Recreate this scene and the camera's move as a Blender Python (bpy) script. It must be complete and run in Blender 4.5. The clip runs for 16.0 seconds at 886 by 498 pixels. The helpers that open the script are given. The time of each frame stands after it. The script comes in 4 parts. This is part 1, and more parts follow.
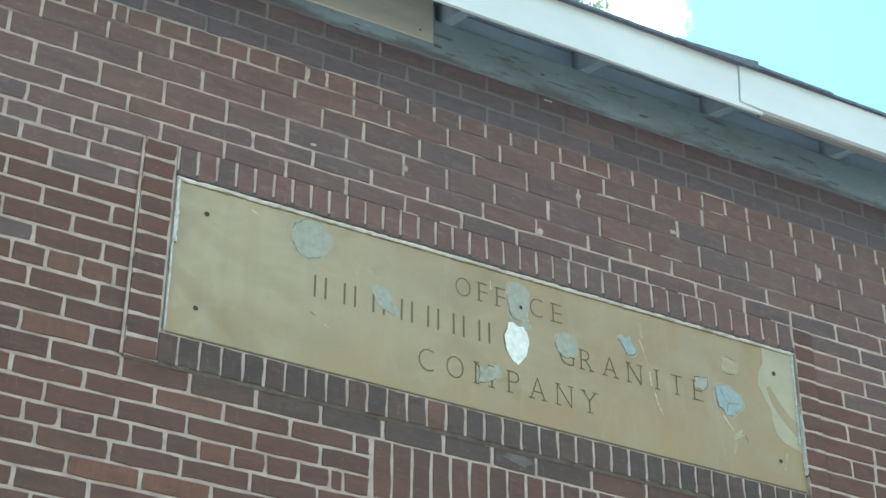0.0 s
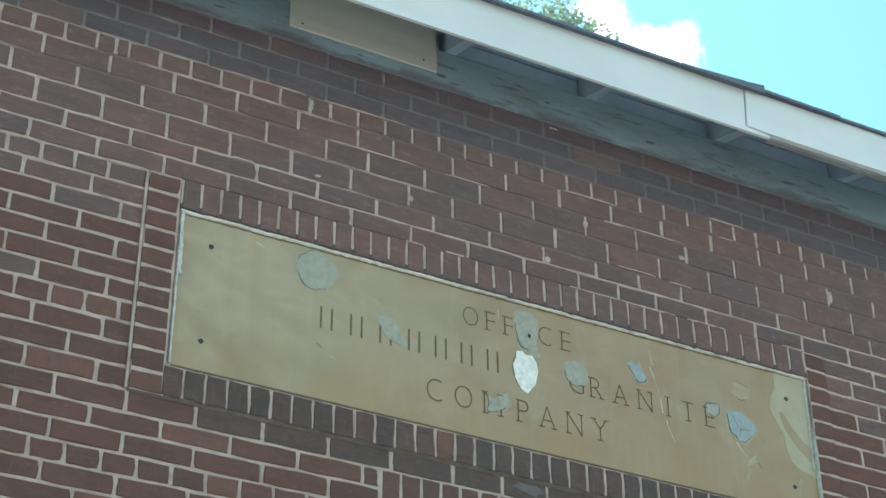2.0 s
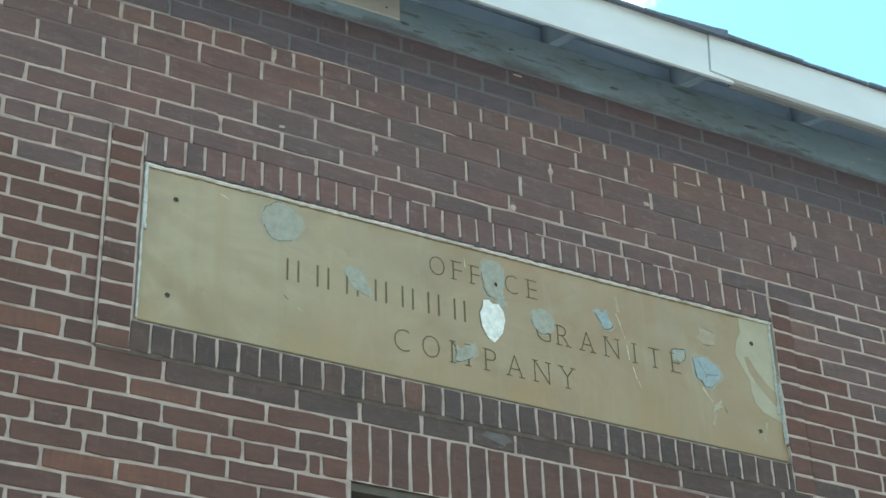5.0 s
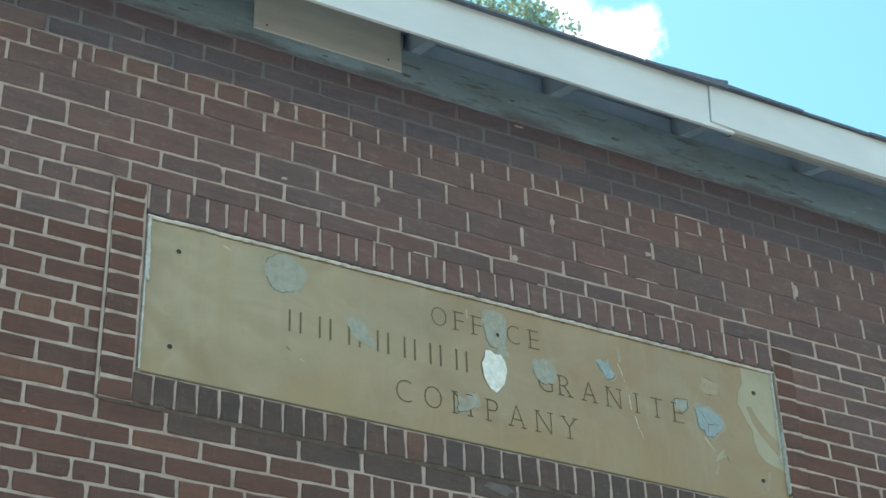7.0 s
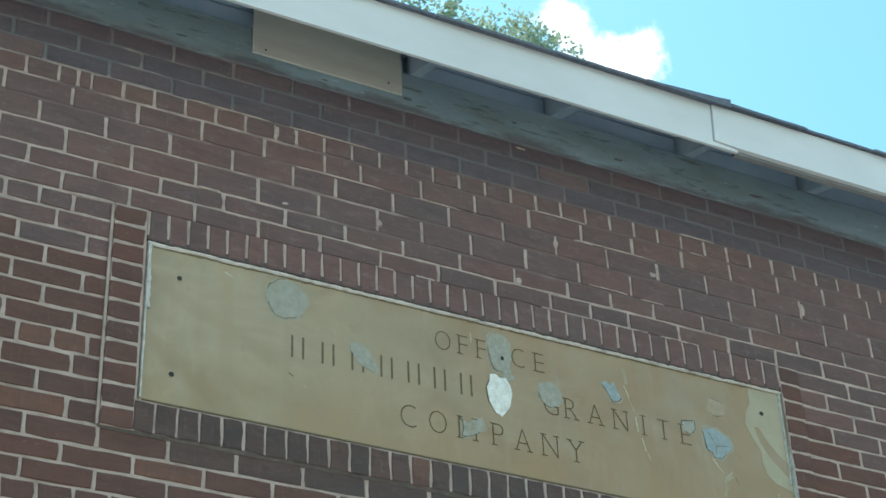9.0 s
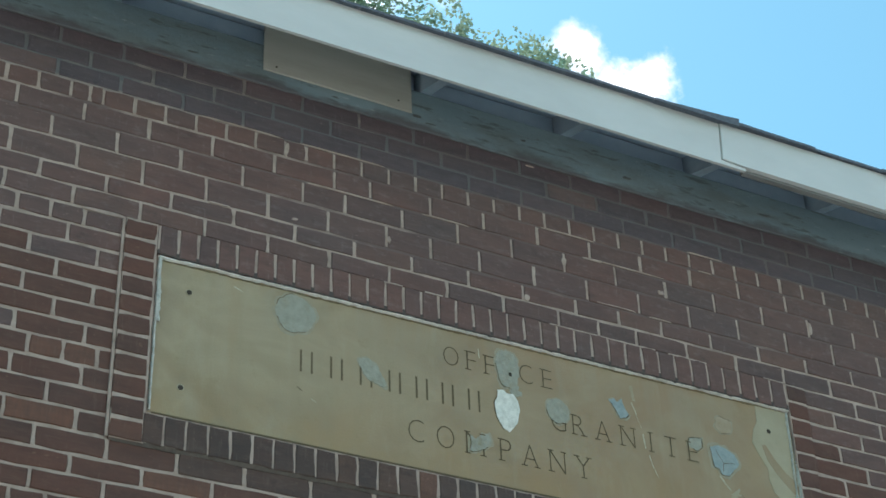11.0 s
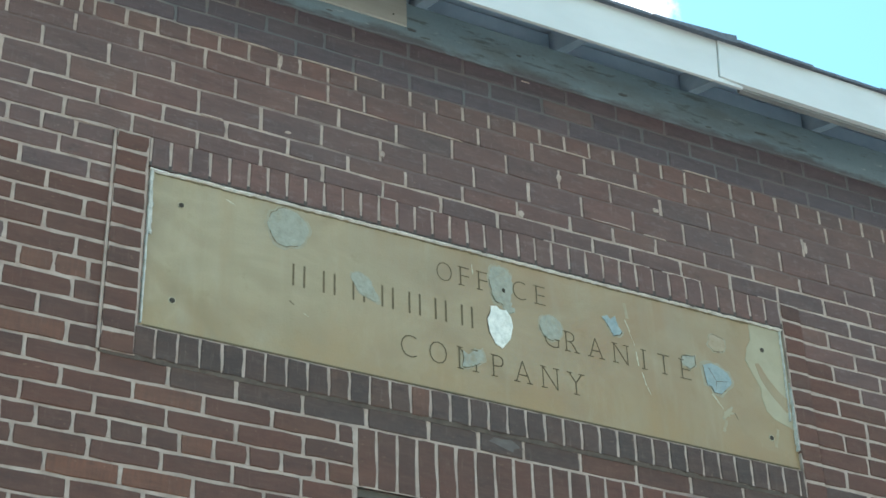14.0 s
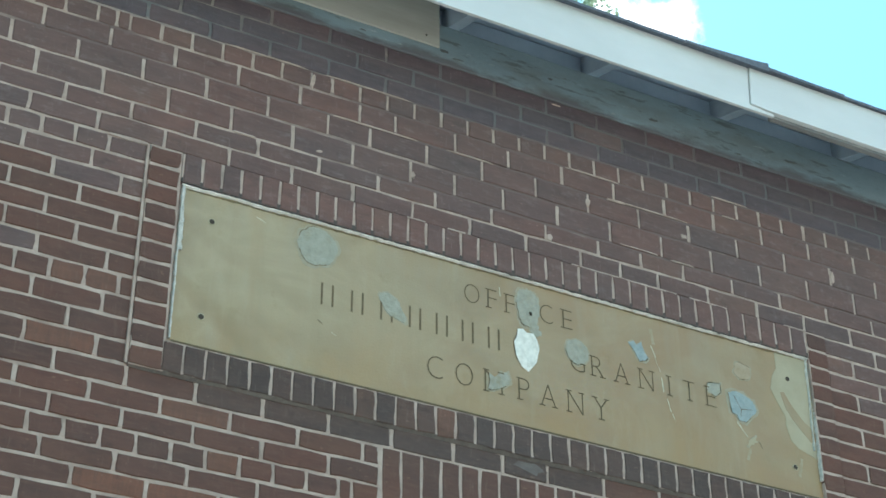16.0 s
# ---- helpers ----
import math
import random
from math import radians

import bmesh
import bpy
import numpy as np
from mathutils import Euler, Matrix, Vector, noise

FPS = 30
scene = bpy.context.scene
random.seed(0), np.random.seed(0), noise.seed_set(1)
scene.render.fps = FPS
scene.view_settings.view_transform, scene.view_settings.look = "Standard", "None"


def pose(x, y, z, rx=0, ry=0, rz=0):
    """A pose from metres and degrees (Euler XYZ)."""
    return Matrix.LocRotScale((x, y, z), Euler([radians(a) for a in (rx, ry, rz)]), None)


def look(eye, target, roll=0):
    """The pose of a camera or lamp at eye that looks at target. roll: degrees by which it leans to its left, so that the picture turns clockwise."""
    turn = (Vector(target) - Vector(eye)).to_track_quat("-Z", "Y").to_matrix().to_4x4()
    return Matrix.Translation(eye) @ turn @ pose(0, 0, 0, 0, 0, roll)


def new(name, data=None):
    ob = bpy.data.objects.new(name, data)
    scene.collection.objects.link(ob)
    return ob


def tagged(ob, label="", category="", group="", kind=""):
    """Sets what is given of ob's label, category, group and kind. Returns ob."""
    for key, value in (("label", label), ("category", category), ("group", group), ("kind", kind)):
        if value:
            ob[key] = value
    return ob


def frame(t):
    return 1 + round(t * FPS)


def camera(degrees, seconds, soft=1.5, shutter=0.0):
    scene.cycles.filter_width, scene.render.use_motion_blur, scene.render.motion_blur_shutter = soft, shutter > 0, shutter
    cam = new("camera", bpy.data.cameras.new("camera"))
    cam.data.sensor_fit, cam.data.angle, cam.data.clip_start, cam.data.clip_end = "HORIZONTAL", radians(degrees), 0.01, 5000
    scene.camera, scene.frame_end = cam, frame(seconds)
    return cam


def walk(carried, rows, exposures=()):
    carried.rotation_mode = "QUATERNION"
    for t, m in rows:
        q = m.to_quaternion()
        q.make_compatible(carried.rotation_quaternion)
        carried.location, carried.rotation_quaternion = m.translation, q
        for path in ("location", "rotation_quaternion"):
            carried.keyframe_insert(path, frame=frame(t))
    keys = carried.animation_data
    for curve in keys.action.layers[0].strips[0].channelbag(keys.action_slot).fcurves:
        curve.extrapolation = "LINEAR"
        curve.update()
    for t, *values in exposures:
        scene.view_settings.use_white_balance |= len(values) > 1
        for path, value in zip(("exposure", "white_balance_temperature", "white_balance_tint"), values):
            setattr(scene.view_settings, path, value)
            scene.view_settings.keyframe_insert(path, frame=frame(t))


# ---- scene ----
# ---------------------------------------------------------------- camera
BASE = 4.70          # height of the reference course above the ground
cam = camera(27.53, 16.0, soft=1.62)

# seconds, eye x, y, z (z from the reference course), yaw, pitch, lean
PATH = (
    (0.0, -1.290, -4.335, -3.093, 28.118, 32.591, 0.121),
    (0.3, -1.284, -4.312, -3.089, 27.485, 33.149, 0.305),
    (0.5, -1.280, -4.297, -3.087, 26.913, 32.983, 0.439),
    (0.7, -1.281, -4.298, -3.090, 27.707, 32.852, 0.265),
    (0.8, -1.281, -4.298, -3.092, 27.508, 32.723, 0.113),
    (1.0, -1.282, -4.298, -3.095, 27.869, 32.707, -0.130),
    (1.3, -1.277, -4.309, -3.083, 27.958, 32.789, -0.273),
    (1.5, -1.274, -4.317, -3.075, 27.828, 33.117, 0.207),
    (1.6, -1.267, -4.316, -3.081, 27.918, 33.300, -0.514),
    (1.8, -1.252, -4.315, -3.092, 27.348, 33.307, -0.588),
    (2.0, -1.238, -4.313, -3.104, 27.458, 33.849, -0.539),
    (2.1, -1.239, -4.306, -3.098, 27.428, 34.188, -0.672),
    (2.3, -1.240, -4.293, -3.085, 26.953, 33.993, -0.646),
    (2.5, -1.242, -4.279, -3.073, 26.270, 34.201, -0.859),
    (2.6, -1.244, -4.280, -3.070, 26.312, 34.400, -1.196),
    (2.8, -1.247, -4.283, -3.063, 26.140, 34.161, -0.769),
    (3.0, -1.251, -4.286, -3.057, 26.343, 34.460, -0.888),
    (3.3, -1.261, -4.288, -3.058, 27.429, 33.774, -1.131),
    (3.5, -1.267, -4.290, -3.058, 28.634, 32.746, -1.954),
    (3.7, -1.268, -4.308, -3.074, 29.864, 31.371, -2.254),
    (4.0, -1.269, -4.335, -3.097, 29.784, 32.057, -1.904),
    (4.1, -1.272, -4.321, -3.077, 29.947, 31.431, -1.777),
    (4.2, -1.276, -4.306, -3.058, 29.844, 31.360, -1.786),
    (6.3, -1.249, -4.318, -3.071, 28.389, 33.114, -1.907),
    (6.5, -1.249, -4.318, -3.071, 28.488, 33.237, -1.798),
    (6.8, -1.257, -4.330, -3.070, 28.759, 33.448, -1.972),
    (7.0, -1.262, -4.338, -3.070, 28.805, 33.377, -2.041),
    (7.3, -1.259, -4.326, -3.069, 29.509, 34.010, -3.199),
    (7.5, -1.257, -4.318, -3.068, 29.865, 34.185, -3.411),
    (7.6, -1.256, -4.315, -3.068, 29.317, 33.943, -3.321),
    (7.8, -1.255, -4.309, -3.069, 28.654, 33.310, -3.190),
    (8.0, -1.254, -4.303, -3.070, 28.664, 33.090, -3.097),
    (8.3, -1.243, -4.315, -3.056, 28.006, 33.221, -2.495),
    (8.5, -1.235, -4.323, -3.046, 27.676, 33.260, -1.950),
    (8.6, -1.235, -4.320, -3.048, 27.821, 33.485, -1.732),
    (8.8, -1.234, -4.313, -3.051, 27.806, 33.389, -2.318),
    (9.0, -1.234, -4.306, -3.055, 28.627, 34.223, -2.734),
    (9.3, -1.247, -4.277, -3.058, 28.919, 34.549, -2.510),
    (9.5, -1.255, -4.257, -3.060, 29.586, 34.858, -2.446),
    (9.7, -1.234, -4.308, -3.069, 28.255, 34.439, -1.907),
    (11.8, -1.228, -4.322, -3.096, 28.418, 35.570, -2.500),
    (12.0, -1.222, -4.329, -3.071, 28.732, 35.757, -2.427),
    (12.3, -1.228, -4.322, -3.063, 29.032, 36.310, -2.070),
    (12.5, -1.232, -4.318, -3.058, 29.182, 36.219, -2.241),
    (12.6, -1.237, -4.307, -3.051, 29.299, 36.054, -1.839),
    (12.7, -1.242, -4.297, -3.045, 29.178, 35.874, -1.769),
    (12.9, -1.253, -4.276, -3.032, 28.911, 34.893, -0.961),
    (13.0, -1.258, -4.266, -3.026, 29.778, 33.169, -0.322),
    (13.1, -1.253, -4.273, -3.032, 29.599, 32.423, -0.306),
    (13.3, -1.242, -4.288, -3.043, 29.240, 32.829, -1.259),
    (13.4, -1.236, -4.295, -3.048, 28.595, 33.024, -0.845),
    (13.5, -1.231, -4.302, -3.054, 28.579, 32.969, -0.971),
    (13.7, -1.222, -4.293, -3.071, 27.999, 32.542, -1.230),
    (14.0, -1.209, -4.280, -3.096, 28.327, 32.584, -1.856),
    (14.3, -1.222, -4.288, -3.078, 28.307, 32.338, -1.722),
    (14.5, -1.231, -4.294, -3.066, 28.260, 32.391, -1.485),
    (14.8, -1.232, -4.295, -3.072, 28.099, 32.698, -1.059),
    (15.0, -1.232, -4.295, -3.076, 28.413, 32.311, -1.409),
    (15.3, -1.232, -4.311, -3.067, 28.597, 32.217, -1.185),
    (15.5, -1.232, -4.321, -3.061, 28.545, 32.316, -0.731),
    (15.6, -1.235, -4.314, -3.065, 28.233, 32.425, -0.618),
    (15.8, -1.240, -4.299, -3.072, 28.148, 33.027, -0.213),
    (16.0, -1.245, -4.285, -3.080, 27.619, 33.034, -0.153),
)


def aim(x, y, z, yaw, pitch, lean):
    a, p = radians(yaw), radians(pitch)
    eye = Vector((x, y, z + BASE))
    return look(eye, eye + Vector((math.sin(a) * math.cos(p), math.cos(a) * math.cos(p), math.sin(p))), lean)


EXPOSURES = ((0.0, 0.75, 6500, 20), (0.5, 0.55, 6500, 20), (1.0, 0.46, 6500, 20), (1.5, 0.50, 6500, 20), (2.0, 0.44, 6500, 20), (2.5, 0.37, 6500, 20), (3.0, 0.30, 6500, 20), (3.5, 0.30, 6500, 20), (4.0, 0.54, 6500, 20), (6.5, 0.40, 6500, 20), (7.0, 0.30, 6500, 20), (7.5, 0.22, 6500, 20), (8.0, 0.30, 6500, 20), (8.5, 0.40, 6500, 20), (9.0, 0.24, 6500, 20), (9.7, 0.10, 6500, 20), (11.8, -0.14, 6500, 20), (12.5, -0.18, 6500, 20), (13.0, -0.42, 6500, 20), (13.2, -0.18, 6500, 20), (13.5, 0.18, 6500, 20), (14.0, 0.50, 6500, 20), (14.5, 0.58, 6500, 20), (15.0, 0.50, 6500, 20), (16.0, 0.52, 6500, 20))
walk(cam, [(r[0], aim(*r[1:])) for r in PATH], exposures=EXPOSURES)

# ---------------------------------------------------------------- light
SUN = Vector((-0.22, 0.46, 0.86)).normalized()
world = bpy.data.worlds.new("sky")
scene.world = world
world.use_nodes = True
wn, wl = world.node_tree.nodes, world.node_tree.links
wn.clear()
sky = wn.new("ShaderNodeTexSky")
sky.sky_type = "NISHITA"
sky.sun_disc = False
sky.sun_elevation = math.asin(SUN.z)
sky.sun_rotation = math.atan2(SUN.x, SUN.y)
sky.dust_density = 1.0
sky.ozone_density = 0.4
sky.air_density = 1.0
bg = wn.new("ShaderNodeBackground")
bg.inputs["Strength"].default_value = 0.24
wout = wn.new("ShaderNodeOutputWorld")
wtc = wn.new("ShaderNodeTexCoord")
cn = wn.new("ShaderNodeTexNoise")
cn.inputs["Scale"].default_value = 34.0
cn.inputs["Detail"].default_value = 9.0
cn.inputs["Roughness"].default_value = 0.62
wl.new(wtc.outputs["Generated"], cn.inputs["Vector"])


def cloud_mask(direction, radius, gain):
    """A heap of cloud round one direction of the sky, with a ragged rim."""
    d = wn.new("ShaderNodeVectorMath")
    d.operation = "DISTANCE"
    wl.new(wtc.outputs["Generated"], d.inputs[0])
    d.inputs[1].default_value = Vector(direction).normalized()
    q = wn.new("ShaderNodeMath")
    q.operation = "DIVIDE"
    wl.new(d.outputs["Value"], q.inputs[0])
    q.inputs[1].default_value = radius
    s = wn.new("ShaderNodeMath")
    s.operation = "SUBTRACT"
    s.inputs[0].default_value = 1.0
    wl.new(q.outputs[0], s.inputs[1])
    a = wn.new("ShaderNodeMath")
    a.operation = "MULTIPLY_ADD"
    wl.new(cn.outputs["Fac"], a.inputs[0])
    a.inputs[1].default_value = gain
    wl.new(s.outputs[0], a.inputs[2])
    r = wn.new("ShaderNodeMapRange")
    r.interpolation_type = "SMOOTHSTEP"
    r.inputs["From Min"].default_value = gain * 0.5
    r.inputs["From Max"].default_value = gain * 0.5 + 1.0
    wl.new(a.outputs[0], r.inputs["Value"])
    return r.outputs["Result"]


mask = None
for direction, radius, gain in (((0.457, 0.621, 0.636), 0.024, 2.8), ((0.425, 0.625, 0.655), 0.018, 2.6), ((0.442, 0.643, 0.625), 0.030, 2.2), ((0.292, 0.662, 0.692), 0.075, 2.0),
                                ((-0.7, 0.2, 0.6), 0.45, 2.0), ((0.2, -0.8, 0.5), 0.5, 2.0)):
    m = cloud_mask(direction, radius, gain)
    if mask is None:
        mask = m
    else:
        mx = wn.new("ShaderNodeMath")
        mx.operation = "MAXIMUM"
        wl.new(mask, mx.inputs[0])
        wl.new(m, mx.inputs[1])
        mask = mx.outputs[0]
wmix = wn.new("ShaderNodeMix")
wmix.data_type = "RGBA"
wl.new(mask, wmix.inputs[0])
wtint = wn.new("ShaderNodeMix")
wtint.data_type, wtint.blend_type = "RGBA", "MULTIPLY"
wtint.inputs[0].default_value = 1.0
wl.new(sky.outputs["Color"], wtint.inputs[6])
wtint.inputs[7].default_value = (0.665, 1.225, 1.055, 1)
wl.new(wtint.outputs[2], wmix.inputs[6])
wmix.inputs[7].default_value = (7.8, 8.0, 8.0, 1)
wl.new(wmix.outputs[2], bg.inputs["Color"])
wl.new(bg.outputs[0], wout.inputs["Surface"])

sun = new("sun", bpy.data.lights.new("sun", "SUN"))
sun.data.energy = 2.8
sun.data.angle = radians(0.5)
sun.data.color = (1.0, 0.93, 0.85)
sun.matrix_world = look(SUN * 30, (0, 0, 0))


# ---------------------------------------------------------------- materials
class Mat:
    """A small builder for procedural surfaces."""

    def __init__(self, name, rough=0.8, metal=0.0, spec=0.5):
        self.m = bpy.data.materials.new(name)
        self.m.use_nodes = True
        self.n, self.l = self.m.node_tree.nodes, self.m.node_tree.links
        self.b = self.n["Principled BSDF"]
        self.b.inputs["Roughness"].default_value = rough
        self.b.inputs["Metallic"].default_value = metal
        self.b.inputs["Specular IOR Level"].default_value = spec
        self.tc = self.n.new("ShaderNodeTexCoord")
        self.geo = self.n.new("ShaderNodeNewGeometry")

    def place(self, scale=(1, 1, 1), turn=0.0, world=True):
        mp = self.n.new("ShaderNodeMapping")
        mp.inputs["Scale"].default_value = scale
        mp.inputs["Rotation"].default_value = (0, turn, 0)
        self.l.new(self.geo.outputs["Position"] if world else self.tc.outputs["Object"], mp.inputs["Vector"])
        return mp.outputs["Vector"]

    def noise(self, scale, detail=4, rough=0.55, vec=None, distort=0.0):
        t = self.n.new("ShaderNodeTexNoise")
        t.inputs["Scale"].default_value, t.inputs["Detail"].default_value = scale, detail
        t.inputs["Roughness"].default_value, t.inputs["Distortion"].default_value = rough, distort
        self.l.new(vec or self.place(), t.inputs["Vector"])
        return t.outputs["Fac"]

    def ramp(self, fac, stops):
        r = self.n.new("ShaderNodeValToRGB")
        while len(r.color_ramp.elements) < len(stops):
            r.color_ramp.elements.new(0.5)
        for e, (p, c) in zip(r.color_ramp.elements, stops):
            e.position = p
            e.color = (*c, 1) if len(c) == 3 else c
        self.l.new(fac, r.inputs["Fac"])
        return r.outputs["Color"]

    def grey(self, fac, lo, hi):
        r = self.n.new("ShaderNodeMapRange")
        r.inputs["From Min"].default_value, r.inputs["From Max"].default_value = lo, hi
        self.l.new(fac, r.inputs["Value"])
        return r.outputs["Result"]

    def math(self, op, a, b):
        q = self.n.new("ShaderNodeMath")
        q.operation = op
        for k, v in enumerate((a, b)):
            if isinstance(v, (int, float)):
                q.inputs[k].default_value = v
            else:
                self.l.new(v, q.inputs[k])
        return q.outputs[0]

    def mix(self, fac, a, b, kind="MIX"):
        x = self.n.new("ShaderNodeMix")
        x.data_type, x.blend_type = "RGBA", kind
        for k, v in ((0, fac), (6, a), (7, b)):
            if isinstance(v, (int, float)):
                x.inputs[k].default_value = v
            elif isinstance(v, tuple):
                x.inputs[k].default_value = (*v, 1)
            else:
                self.l.new(v, x.inputs[k])
        return x.outputs[2]

    def axis(self, k):
        s = self.n.new("ShaderNodeSeparateXYZ")
        self.l.new(self.geo.outputs["Position"], s.inputs[0])
        return s.outputs[k]

    def done(self, colour, bump=None, strength=0.3, dist=0.004, rough=None):
        self.l.new(colour, self.b.inputs["Base Color"])
        if rough is not None:
            self.l.new(rough, self.b.inputs["Roughness"])
        if bump is not None:
            bp = self.n.new("ShaderNodeBump")
            bp.inputs["Strength"].default_value, bp.inputs["Distance"].default_value = strength, dist
            self.l.new(bump, bp.inputs["Height"])
            self.l.new(bp.outputs["Normal"], self.b.inputs["Normal"])
        return self.m


def brick_material(name, single, smoked=False, red=False, wash=(0.88, 0.80, 0.74), dust=0.22):
    """Dark red-brown fired brick; each piece has a tone of its own. smoked: harder-burnt purple-grey bricks; wash,
    dust: tint and pale scuffs, which also carry painted haze.
    """
    k = Mat(name, 0.82, spec=0.3)
    if single:
        rnd = k.n.new("ShaderNodeObjectInfo").outputs["Random"]
    else:
        rnd = k.geo.outputs["Random Per Island"]
    tone = k.ramp(rnd, ((0.0, (0.118, 0.077, 0.071)), (0.25, (0.150, 0.084, 0.072)), (0.5, (0.163, 0.088, 0.074)),
                        (0.78, (0.134, 0.084, 0.077)), (0.95, (0.158, 0.090, 0.075)), (1.0, (0.168, 0.094, 0.075))))
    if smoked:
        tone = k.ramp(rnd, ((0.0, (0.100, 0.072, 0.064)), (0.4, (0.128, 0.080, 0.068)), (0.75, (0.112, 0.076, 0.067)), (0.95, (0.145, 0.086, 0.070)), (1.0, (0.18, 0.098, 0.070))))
    if red:
        tone = k.ramp(k.noise(30, 4, 0.6, k.place((2.5, 1, 0.4))), ((0.3, (0.155, 0.082, 0.066)), (0.7, (0.205, 0.104, 0.076))))
    tone = k.mix(k.grey(k.noise(13, 6, 0.62, k.place((0.5, 1, 1.6))), 0.38, 0.70), tone, k.mix(1.0, tone, (0.72, 0.76, 0.80), "MULTIPLY"))
    tone = k.mix(k.grey(k.noise(2.2, 4, vec=k.place((0.6, 1, 1.4))), 0.42, 0.72), tone, k.mix(0.5, tone, (0.105, 0.085, 0.082)))
    # lime bloom: faint vertical runs
    bloom = k.grey(k.noise(5, 6, 0.65, k.place((9, 9, 1.6))), 0.62, 0.85)
    tone = k.mix(k.math("MULTIPLY", bloom, 0.22), tone, (0.34, 0.30, 0.27))
    haze = k.grey(k.noise(21, 8, 0.72, k.place((0.7, 1, 1.5))), 0.54, 0.76)
    tone = k.mix(k.math("MULTIPLY", haze, dust), tone, (0.30, 0.245, 0.225))
    speck = k.grey(k.noise(240, 3, 0.6), 0.66, 0.74)
    tone = k.mix(k.math("MULTIPLY", speck, 0.35), tone, (0.06, 0.045, 0.04))
    # drag marks of the wire cut, and dark kiln smudges
    drag = k.grey(k.noise(60, 5, 0.7, k.place((0.25, 1, 2.6))), 0.52, 0.74)
    tone = k.mix(k.math("MULTIPLY", drag, 0.30), tone, (0.215, 0.150, 0.125))
    smudge = k.grey(k.noise(17, 6, 0.66, k.place((0.8, 1, 1.2))), 0.58, 0.70)
    tone = k.mix(k.math("MULTIPLY", smudge, 0.45), tone, (0.068, 0.052, 0.048))
    # thin pale runs down the faces, and chipped spots
    runs = k.grey(k.noise(30, 5, 0.7, k.place((3.2, 1, 0.35))), 0.60, 0.74)
    tone = k.mix(k.math("MULTIPLY", runs, 0.26), tone, (0.30, 0.25, 0.22))
    chip = k.grey(k.noise(75, 2, 0.5, k.place((0.8, 1, 1.3))), 0.70, 0.74)
    tone = k.mix(k.math("MULTIPLY", chip, 0.5), tone, (0.25, 0.17, 0.135))
    tone = k.mix(1.0, tone, wash, "MULTIPLY")
    h = k.math("ADD", k.noise(160, 5, 0.65), k.math("MULTIPLY", k.noise(28, 4), 1.5))
    return k.done(tone, h, 0.6, 0.0035)


def mortar_material(name, stained):
    k = Mat(name, 0.9, spec=0.2)
    c = k.ramp(k.noise(14, 6, 0.6), ((0.3, (0.245, 0.180, 0.148)), (0.55, (0.372, 0.283, 0.236)), (0.8, (0.475, 0.370, 0.312))))
    c = k.mix(k.math("MULTIPLY", k.grey(k.noise(130, 3), 0.55, 0.7), 0.4), c, (0.24, 0.22, 0.19))
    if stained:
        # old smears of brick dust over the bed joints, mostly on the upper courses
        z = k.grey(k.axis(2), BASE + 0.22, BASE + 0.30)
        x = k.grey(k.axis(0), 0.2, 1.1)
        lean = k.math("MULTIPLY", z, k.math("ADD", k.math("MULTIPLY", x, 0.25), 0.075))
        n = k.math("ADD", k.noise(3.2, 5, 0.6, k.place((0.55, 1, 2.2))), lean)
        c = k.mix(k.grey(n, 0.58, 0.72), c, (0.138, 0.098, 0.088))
        # dark grey on the topmost courses, broken up by noise
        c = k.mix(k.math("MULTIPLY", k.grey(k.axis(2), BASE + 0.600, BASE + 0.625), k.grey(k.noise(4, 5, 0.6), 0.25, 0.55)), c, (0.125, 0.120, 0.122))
    return k.done(c, k.noise(95, 5, 0.65), 0.55, 0.004)


